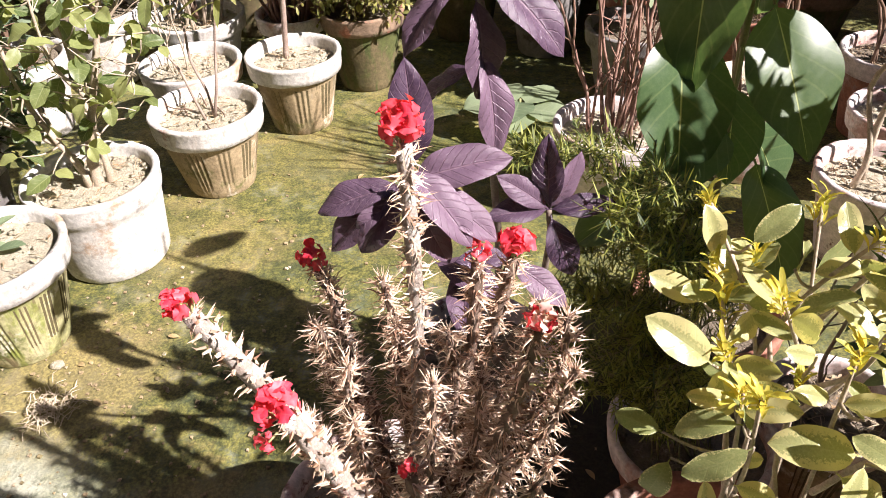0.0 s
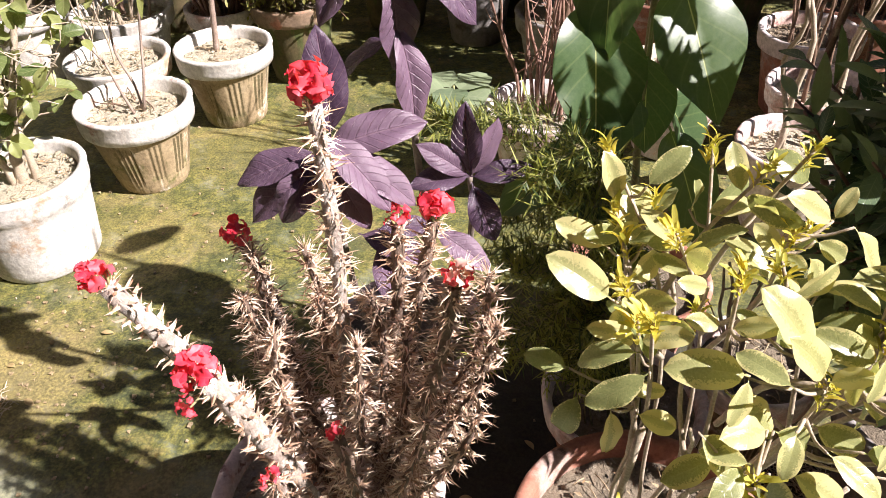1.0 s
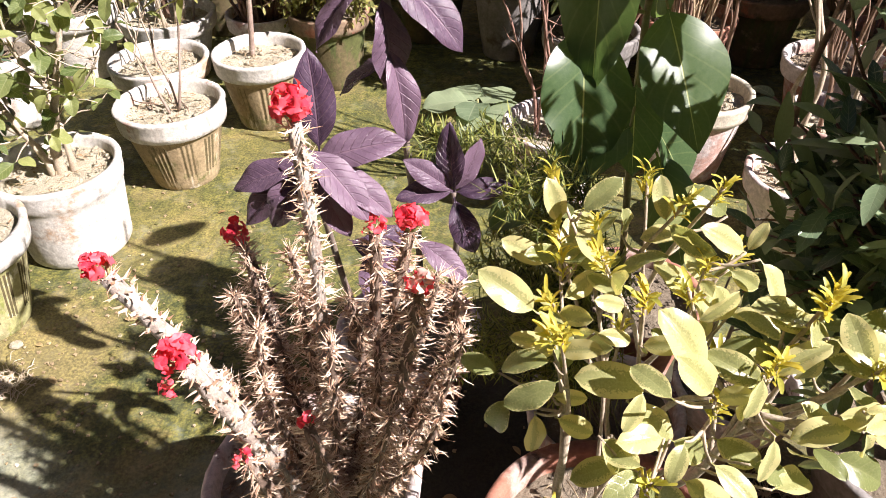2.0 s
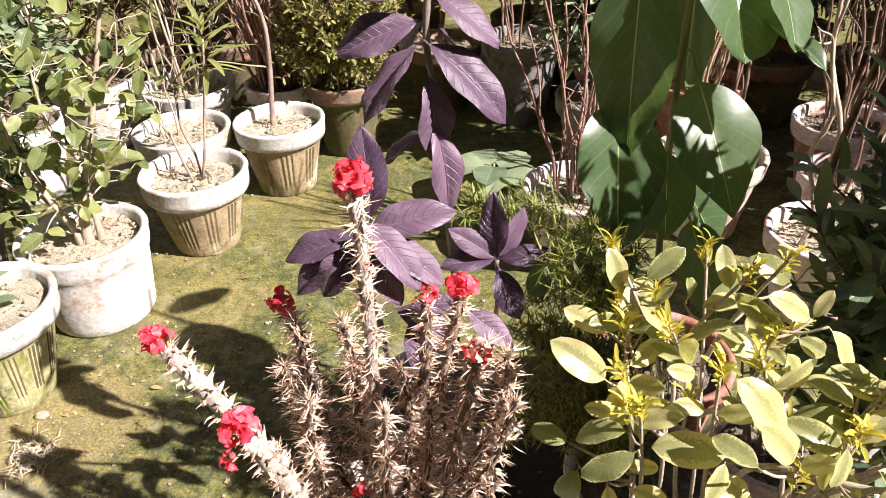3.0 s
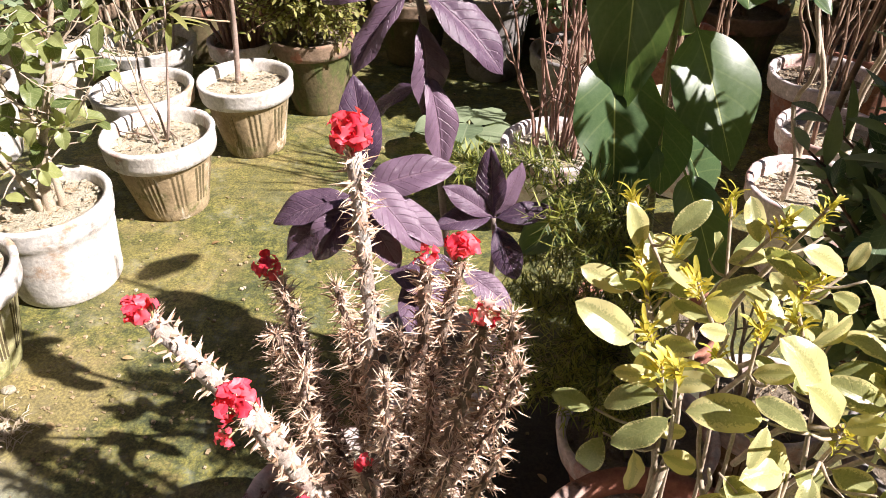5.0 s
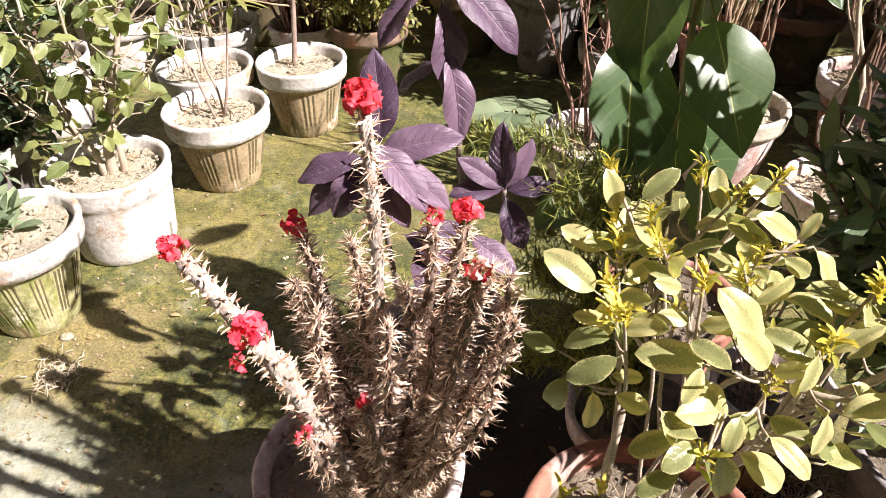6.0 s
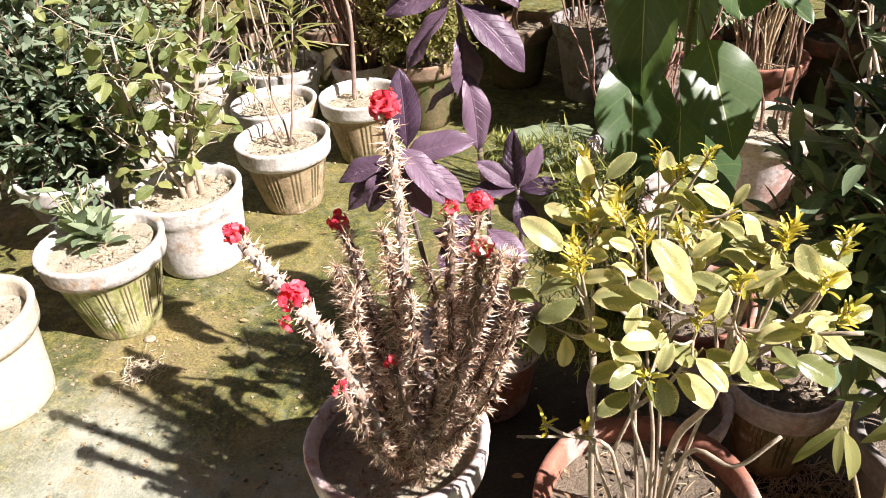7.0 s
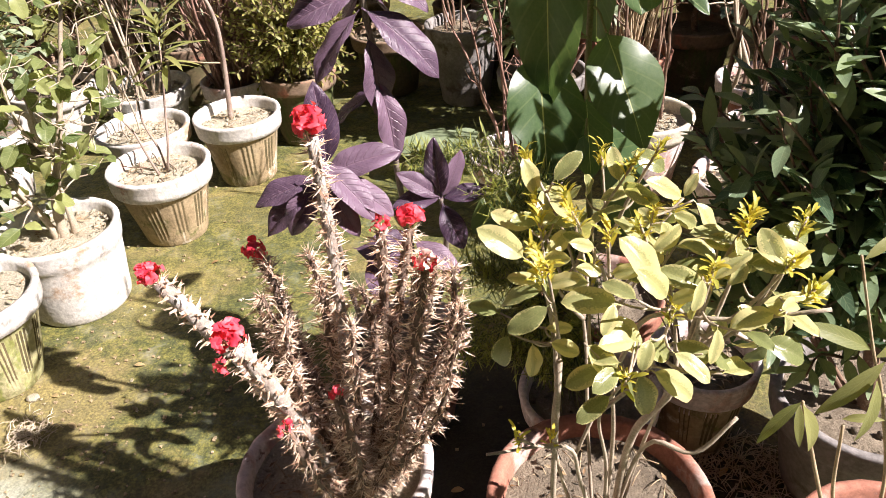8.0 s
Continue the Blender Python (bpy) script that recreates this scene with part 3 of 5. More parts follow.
def spiny_stem(plant, pts, r0, r1, rng, density=1.0, reach=1.0, bark=THORN_STEM, stout=False):
    """One knobbly stem with its thorns."""
    path = curve_points(pts, 8)
    g = Geo()
    tube(g, path, r0, r1, 9, 0, 0.16, rng)
    stem = part("stem", g.mesh("stem", [bark]), plant)
    t = Geo()
    spin = rng.uniform(0, 6)
    for a, b in zip(path, path[1:]):
        along = (b - a).normalized()
        s, u = frame_of(along)
        steps = max(1, round((b - a).length / 0.0042 * density))
        for i in range(steps):
            c = a.lerp(b, i / steps)
            spin += 2.4
            out = s * math.cos(spin) + u * math.sin(spin)
            r = r0 * 0.92
            for k in range(4 if stout else 7):
                d = (out + along * rng.uniform(-0.35, 0.75) + jitter(rng, 0.55)).normalized()
                if d.dot(out) < 0.2:
                    continue
                length = (rng.uniform(0.008, 0.017) if stout else rng.uniform(0.008, 0.022)) * reach
                root = c + out * r * 0.85 + along * rng.uniform(-0.006, 0.006) + jitter(rng, 0.0025)
                w = rng.uniform(0.0014, 0.0024) if stout else rng.uniform(0.0008, 0.0013)
                p, q = frame_of(d)
                bend = root + d * length * 0.55 + jitter(rng, 0.0011)
                tip = root + d * length + jitter(rng, 0.0036)
                ring = [root + (p * math.cos(x) + q * math.sin(x)) * w for x in (0, 2.1, 4.2)] + [bend + (p * math.cos(x) + q * math.sin(x)) * w * 0.62 for x in (0, 2.1, 4.2)] + [tip]
                t.add(ring, [(0, 1, 4, 3), (1, 2, 5, 4), (2, 0, 3, 5), (3, 4, 6), (4, 5, 6), (5, 3, 6)])
    end, along = path[-1], (path[-1] - path[-3]).normalized()
    for k in range(34):
        d = (along * rng.uniform(-0.1, 1.2) + jitter(rng, 1.0)).normalized()
        p, q = frame_of(d)
        root, w = end - along * rng.uniform(0.0, 0.01) + d * r1 * 0.5, rng.uniform(0.0006, 0.001)
        tip = root + d * rng.uniform(0.01, 0.022) * reach
        t.add([root + (p * math.cos(x) + q * math.sin(x)) * w for x in (0, 2.1, 4.2)] + [tip], [(0, 1, 3), (1, 2, 3), (2, 0, 3)])
    part("spine_cover", t.mesh("spine_cover", [THORN], False), stem, kind="stuff")
    return stem, path


def build_spiny_plant():
    rng = random.Random(11)
    base = Vector((0.022, 0.702, 0))
    plant = thing("crown_of_thorns", base, "spiny crown of thorns with red flowers in a chalky terracotta pot", "potted plant")
    pot(plant, 0.298, 0.245, TERRA, PINK, SOIL, 0.66, 0.06, 0, 5, 0.028, "terracotta pot with a chalky pink rim")
    pot_litter(plant, 0.115, 0.217, 60, 90, 311)
    z = 0.21
    heads = [
        # way of the stem, petals, size of the flower
        ([(0.035, -0.02, z), (0.05, -0.03, 0.4), (0.06, -0.025, 0.62), (0.059, -0.022, 0.795)], 12, 1.1),
        ([(0.02, -0.04, z), (-0.005, -0.075, 0.38), (-0.06, -0.085, 0.53), (-0.128, -0.088, 0.652)], 9, 1.0),
        ([(0.03, -0.055, z), (0.03, -0.12, 0.38), (0.01, -0.15, 0.52), (-0.024, -0.16, 0.618)], 11, 1.1),
        ([(0.04, -0.06, z), (0.03, -0.13, 0.35), (0.012, -0.168, 0.495)], 4, 0.6),
        ([(0.06, -0.05, z), (0.07, -0.105, 0.36), (0.064, -0.125, 0.505)], 4, 0.6),
        ([(0.0, 0.01, z), (-0.03, 0.06, 0.36), (-0.055, 0.09, 0.48), (-0.08, 0.1, 0.555)], 7, 1.0),
        ([(0.06, 0.0, z), (0.09, 0.01, 0.4), (0.125, 0.03, 0.54), (0.145, 0.04, 0.636)], 12, 1.1),
        ([(0.06, -0.03, z), (0.11, -0.04, 0.38), (0.15, -0.06, 0.52), (0.172, -0.067, 0.645)], 6, 0.9),
        ([(0.06, 0.0, z), (0.085, 0.01, 0.4), (0.105, 0.02, 0.54), (0.112, 0.02, 0.645)], 4, 0.75),
    ]
    foot = Vector((0.032, -0.022, z))
    for i, (pts, petals, size) in enumerate(heads):
        pts = [foot.lerp(Vector(pts[0]), 0.6)] + pts[1:]
        stem, path = spiny_stem(plant, pts, 0.0105 if i in (1, 2) else 0.0075, 0.0085 if i in (1, 2) else 0.0065, rng, 1.0, 1.0 if i not in (1, 2) else 0.9, PALE_STEM if i < 3 else THORN_STEM, i in (1, 2))
        axis = (path[-1] - path[-4]).normalized()
        flower_head(stem, path[-1], axis, petals, size * 1.08, rng, 9 if i == 7 else 0)
        if i == 2:
            flower_head(stem, path[-1] + Vector((-0.01, -0.006, -0.016)), Vector((-0.6, -0.7, -0.1)).normalized(), 3, 0.7, rng)
    plain = [
        [(0.03, 0.0, z), (0.0, 0.01, 0.36), (-0.03, 0.0, 0.48), (-0.045, -0.01, 0.57)],
        [(0.05, 0.02, z), (0.05, 0.02, 0.4), (0.03, 0.02, 0.52), (0.02, 0.01, 0.62)],
        [(0.07, -0.02, z), (0.13, -0.02, 0.33), (0.185, -0.02, 0.45), (0.21, -0.03, 0.56)],
        [(0.05, -0.05, z), (0.1, -0.09, 0.34), (0.13, -0.1, 0.44), (0.145, -0.105, 0.51)],
        [(0.03, -0.06, z), (0.04, -0.1, 0.28), (0.035, -0.115, 0.36)],
        [(0.05, -0.06, z), (0.08, -0.11, 0.28), (0.09, -0.12, 0.35)],
        [(0.06, -0.03, z), (0.12, -0.05, 0.29), (0.14, -0.06, 0.38)],
        [(0.05, 0.01, z), (0.085, 0.0, 0.38), (0.09, 0.0, 0.5), (0.085, -0.01, 0.58)],
        [(0.06, 0.02, z), (0.11, 0.03, 0.36), (0.15, 0.04, 0.48), (0.175, 0.04, 0.58)],
        [(0.06, -0.04, z), (0.115, -0.07, 0.32), (0.17, -0.08, 0.42), (0.195, -0.085, 0.5)],
        [(0.02, 0.0, z), (-0.01, -0.02, 0.34), (-0.02, -0.03, 0.46), (-0.01, -0.04, 0.55)],
        [(0.01, 0.0, z), (-0.035, 0.03, 0.34), (-0.065, 0.04, 0.44), (-0.075, 0.045, 0.52)],
        [(0.04, -0.03, z), (0.06, -0.06, 0.36), (0.075, -0.07, 0.48), (0.08, -0.07, 0.57)],
        [(0.03, -0.02, z), (0.02, -0.05, 0.33), (0.0, -0.06, 0.43), (-0.005, -0.065, 0.5)],
        [(0.05, 0.0, z), (0.04, -0.01, 0.4), (0.035, -0.02, 0.52), (0.04, -0.03, 0.6)],
        [(0.03, 0.01, z), (-0.01, 0.03, 0.4), (-0.04, 0.04, 0.5), (-0.05, 0.05, 0.585)],
        [(0.06, -0.02, z), (0.1, -0.03, 0.36), (0.115, -0.04, 0.46), (0.12, -0.04, 0.55)],
        [(0.06, -0.01, z), (0.14, 0.0, 0.38), (0.19, 0.0, 0.5), (0.2, 0.0, 0.6)],
        [(0.04, -0.05, z), (0.055, -0.09, 0.33), (0.05, -0.1, 0.42)],
        [(0.02, -0.03, z), (-0.03, -0.04, 0.34), (-0.06, -0.04, 0.47)],
    ]
    for pts in plain:
        pts = [foot.lerp(Vector(pts[0]), 0.6), foot.lerp(Vector(pts[1]), 0.85)] + pts[2:]
        spiny_stem(plant, pts, 0.0064, 0.0034, rng, 0.95)


build_spiny_plant()

# ---- variegated shrub ----


def build_variegated_shrub():
    rng = random.Random(23)
    base = Vector((0.41, 0.652, 0))
    plant = thing("variegated_shrub", base, "yellow-green variegated shrub on pale stems in a terracotta pot", "potted plant")
    pot(plant, 0.322, 0.24, TERRA, TERRA, DARK_SOIL, 0.68, 0.05, 0, 8, 0.035, "terracotta pot")
    pot_litter(plant, 0.13, 0.205, 45, 70, 312)
    blades = leaf_meshes("leaf", YELLOW_LEAF, 8, length=1.0, width=0.45, widest=0.5, fullness=1.15, bend=40, fold=0.3, ripple=0.05, nv=12, nu=8, stalk=0.1)
    shoots = leaf_meshes("young_leaf", YOUNG_LEAF, 3, length=0.017, width=0.0034, widest=0.55, fullness=1.2, bend=55, fold=0.4, nv=5, nu=2, stalk=0.05)
    z = 0.2
    light = Vector((0.25, -0.5, 0.75))
    poses, young, mains = [], [], []

    def stem(path, r0, r1):
        g = Geo()
        tube(g, path, r0, r1, 7, 0, 0.1, rng)
        part("stem", g.mesh("stem", [BARK]), plant)

    def rosette(tip, up, count):
        s, u = frame_of(up)
        for k in range(count):
            a = k * 2.4
            out = up * rng.uniform(0.6, 2.6) + s * math.cos(a) * rng.uniform(0.3, 0.9) + u * math.sin(a) * rng.uniform(0.3, 0.9)
            young.append(leaf_pose(tip - up * 0.006 * (k % 4) + jitter(rng, 0.003), out, up, rng.uniform(0.4, 1.25)))

    # the stems that carry the crown, each by the points that it passes
    ways = [
        [(0.425, 0.625, z), (0.429, 0.58, 0.428), (0.459, 0.54, 0.549), (0.463, 0.5, 0.693), (0.495, 0.506, 0.787)],
        [(0.405, 0.62, z), (0.36, 0.58, 0.32), (0.335, 0.545, 0.48), (0.336, 0.5, 0.64), (0.321, 0.472, 0.762)],
        [(0.4, 0.635, z), (0.385, 0.63, 0.4), (0.372, 0.6, 0.58), (0.35, 0.6, 0.7), (0.31, 0.638, 0.782)],
        [(0.42, 0.645, z), (0.415, 0.62, 0.4), (0.4, 0.6, 0.6), (0.385, 0.635, 0.786)],
        [(0.41, 0.61, z), (0.4, 0.56, 0.4), (0.378, 0.5, 0.55), (0.389, 0.43, 0.671)],
        [(0.43, 0.63, z), (0.45, 0.58, 0.45), (0.475, 0.53, 0.62), (0.52, 0.5, 0.7), (0.536, 0.493, 0.789)],
        [(0.415, 0.63, z), (0.405, 0.56, 0.45), (0.39, 0.52, 0.6), (0.375, 0.498, 0.778)],
    ]
    for i, way in enumerate(ways):
        path = curve_points([Vector(p) - base for p in way], 7)
        mains.append(path)
        stem(path, 0.0062 if i == 0 else rng.uniform(0.0022, 0.0033), 0.0013)
    tips = [
        (0.409, 0.581, 0.801), (0.429, 0.46, 0.72), (0.428, 0.57, 0.821), (0.316, 0.61, 0.745), (0.32, 0.585, 0.737), (0.313, 0.53, 0.742), (0.47, 0.49, 0.737),
        (0.491, 0.5, 0.782), (0.317, 0.49, 0.746), (0.406, 0.52, 0.769), (0.426, 0.56, 0.761), (0.534, 0.5, 0.76), (0.541, 0.46, 0.738), (0.519, 0.46, 0.768),
        (0.456, 0.46, 0.763), (0.35, 0.56, 0.76), (0.455, 0.6, 0.74), (0.35, 0.63, 0.74), (0.44, 0.53, 0.7), (0.37, 0.54, 0.71),
    ]
    for t in tips:
        tip = Vector(t) - base
        root = min((p for path in mains[:7] for p in path if p.z < tip.z - 0.13), key=lambda p: (p - tip).length + rng.uniform(0, 0.05))
        mid = root.lerp(tip, 0.5) + Vector((rng.uniform(-0.012, 0.012), rng.uniform(-0.012, 0.012), -0.008))
        path = curve_points([root, mid, tip], 8)
        mains.append(path)
        stem(path, 0.0026, 0.0012)
    for i, path in enumerate(mains):
        n = len(path)
        up = (path[-1] - path[-3]).normalized()
        rosette(path[-1], (up + Vector((0, 0, 0.5))).normalized(), 24)
        for k in range(3):
            j = int(n * (0.74 + 0.09 * k)) - 1
            along = (path[min(j + 1, n - 1)] - path[j - 1]).normalized()
            spin = k * math.pi / 2 + i + rng.uniform(-0.4, 0.4)
            s, u = frame_of(along)
            for h in (0, math.pi):
                if rng.random() < 0.5 or path[j].z < 0.69:
                    continue
                out = (s * math.cos(spin + h) + u * math.sin(spin + h)) * 0.95 + along * 0.5
                poses.append(leaf_pose(path[j], out, light + jitter(rng, 0.7), rng.uniform(0.026, 0.048)))

    def leaf(a, b):
        """A grown leaf from a to b on a short side twig."""
        a, b = Vector(a) - base, Vector(b) - base
        b.y += rng.uniform(-0.012, 0.012)
        root = min((p for path in mains for p in path if p.z < a.z - 0.012), key=lambda p: (p - a).length)
        if (root - a).length > 0.006:
            stem(curve_points([root, root.lerp(a, 0.55) + Vector((0, 0, -0.004)), a], 3), 0.0014, 0.0009)
        poses.append(leaf_pose(a, b - a, light + jitter(rng, 0.36), min((b - a).length * 1.12, 0.056)))

    leaf((0.305, 0.520, 0.735), (0.269, 0.516, 0.769))
    leaf((0.319, 0.480, 0.727), (0.282, 0.476, 0.718))
    leaf((0.324, 0.468, 0.722), (0.290, 0.464, 0.699))
    leaf((0.280, 0.504, 0.685), (0.252, 0.500, 0.691))
    leaf((0.288, 0.500, 0.664), (0.274, 0.496, 0.628))
    leaf((0.309, 0.490, 0.661), (0.310, 0.486, 0.631))
    leaf((0.324, 0.480, 0.669), (0.351, 0.476, 0.659))
    leaf((0.321, 0.500, 0.669), (0.346, 0.496, 0.668))
    leaf((0.417, 0.470, 0.738), (0.379, 0.466, 0.793))
    leaf((0.421, 0.456, 0.734), (0.401, 0.452, 0.768))
    leaf((0.423, 0.455, 0.732), (0.439, 0.451, 0.748))
    leaf((0.387, 0.475, 0.714), (0.339, 0.471, 0.732))
    leaf((0.369, 0.460, 0.716), (0.402, 0.456, 0.686))
    leaf((0.396, 0.450, 0.694), (0.368, 0.446, 0.708))
    leaf((0.400, 0.450, 0.693), (0.430, 0.446, 0.674))
    leaf((0.371, 0.450, 0.664), (0.339, 0.446, 0.658))
    leaf((0.377, 0.434, 0.647), (0.347, 0.430, 0.629))
    leaf((0.351, 0.440, 0.702), (0.381, 0.436, 0.669))
    leaf((0.396, 0.430, 0.677), (0.413, 0.426, 0.632))
    leaf((0.407, 0.430, 0.679), (0.445, 0.426, 0.657))
    leaf((0.385, 0.420, 0.676), (0.401, 0.416, 0.642))
    leaf((0.472, 0.500, 0.732), (0.436, 0.496, 0.739))
    leaf((0.477, 0.515, 0.730), (0.452, 0.511, 0.752))
    leaf((0.473, 0.510, 0.748), (0.494, 0.506, 0.758))
    leaf((0.454, 0.570, 0.765), (0.423, 0.566, 0.789))
    leaf((0.454, 0.570, 0.766), (0.465, 0.566, 0.786))
    leaf((0.458, 0.550, 0.775), (0.481, 0.546, 0.743))
    leaf((0.442, 0.560, 0.756), (0.466, 0.556, 0.744))
    leaf((0.334, 0.600, 0.771), (0.358, 0.596, 0.798))
    leaf((0.367, 0.600, 0.752), (0.368, 0.596, 0.779))
    leaf((0.417, 0.600, 0.755), (0.384, 0.596, 0.759))
    leaf((0.313, 0.600, 0.716), (0.278, 0.596, 0.736))
    leaf((0.318, 0.620, 0.745), (0.311, 0.616, 0.783))
    leaf((0.440, 0.590, 0.783), (0.414, 0.586, 0.809))
    leaf((0.334, 0.580, 0.735), (0.362, 0.576, 0.748))
    leaf((0.318, 0.500, 0.726), (0.291, 0.496, 0.732))
    leaf((0.346, 0.500, 0.738), (0.371, 0.496, 0.732))
    leaf((0.369, 0.530, 0.739), (0.349, 0.526, 0.752))
    leaf((0.412, 0.520, 0.704), (0.392, 0.516, 0.723))
    leaf((0.435, 0.530, 0.733), (0.432, 0.526, 0.764))
    leaf((0.441, 0.530, 0.738), (0.464, 0.526, 0.746))
    leaf((0.434, 0.470, 0.676), (0.465, 0.466, 0.663))
    leaf((0.480, 0.500, 0.666), (0.482, 0.496, 0.637))
    leaf((0.519, 0.480, 0.679), (0.494, 0.476, 0.703))
    leaf((0.516, 0.470, 0.673), (0.501, 0.466, 0.647))
    leaf((0.501, 0.520, 0.715), (0.512, 0.516, 0.735))
    leaf((0.497, 0.500, 0.716), (0.479, 0.496, 0.747))
    leaf((0.498, 0.510, 0.750), (0.465, 0.506, 0.761))
    leaf((0.496, 0.490, 0.761), (0.544, 0.486, 0.774))
    leaf((0.491, 0.485, 0.765), (0.545, 0.481, 0.760))
    leaf((0.490, 0.480, 0.752), (0.520, 0.476, 0.758))
    leaf((0.484, 0.480, 0.759), (0.484, 0.476, 0.730))
    leaf((0.510, 0.450, 0.722), (0.474, 0.446, 0.724))
    leaf((0.510, 0.450, 0.738), (0.528, 0.446, 0.742))
    leaf((0.511, 0.440, 0.730), (0.521, 0.436, 0.706))
    leaf((0.460, 0.440, 0.718), (0.459, 0.436, 0.691))
    leaf((0.503, 0.450, 0.696), (0.484, 0.446, 0.674))
    leaf((0.502, 0.450, 0.693), (0.540, 0.446, 0.679))
    leaf((0.445, 0.450, 0.761), (0.440, 0.446, 0.740))
    for i in range(13):
        a = Vector((rng.uniform(0.37, 0.54), rng.uniform(0.425, 0.475), rng.uniform(0.66, 0.76)))
        d = ring_dir(rng.uniform(0, math.tau), rng.uniform(-0.6, 0.3)) * rng.uniform(0.024, 0.037)
        leaf(a, a + d)
    # bare side stems low in the pot
    stem(curve_points([Vector(p) - base for p in ((0.395, 0.6, z), (0.345, 0.565, 0.3), (0.337, 0.555, 0.36), (0.336, 0.5, 0.628))], 5), 0.0042, 0.0034)
    stem(curve_points([Vector(p) - base for p in ((0.42, 0.62, z), (0.446, 0.58, 0.418), (0.496, 0.55, 0.44), (0.536, 0.55, 0.496))], 5), 0.003, 0.0024)
    stem(curve_points([Vector(p) - base for p in ((0.436, 0.52, 0.62), (0.444, 0.47, 0.642), (0.504, 0.47, 0.637))], 5), 0.002, 0.0016)
    stem(curve_points([Vector(p) - base for p in ((0.4, 0.53, 0.6), (0.418, 0.5, 0.681), (0.48, 0.47, 0.7), (0.548, 0.44, 0.733))], 5), 0.0026, 0.0018)
    stem(curve_points([Vector(p) - base for p in ((0.405, 0.6, z), (0.37, 0.56, 0.38), (0.346, 0.52, 0.485), (0.262, 0.47, 0.529))], 5), 0.0034, 0.0016)
    stem(curve_points([Vector(p) - base for p in ((0.346, 0.52, 0.485), (0.315, 0.48, 0.53), (0.294, 0.454, 0.57))], 4), 0.0022, 0.0016)
    stem(curve_points([Vector(p) - base for p in ((0.36, 0.545, 0.44), (0.385, 0.53, 0.56), (0.37, 0.5, 0.63))], 4), 0.0024, 0.0016)
    rosette(Vector((0.294, 0.454, 0.575)) - base, Vector((-0.1, -0.1, 1)).normalized(), 16)
    rosette(Vector((0.33, 0.5, 0.52)) - base, Vector((0.2, -0.1, 1)).normalized(), 10)
    set_leaves(plant, poses, blades, "leaf", 300, rng=rng)
    set_leaves(plant, young, shoots, "young_leaf", 300, rng=rng)


build_variegated_shrub()

# ---- purple plant ----


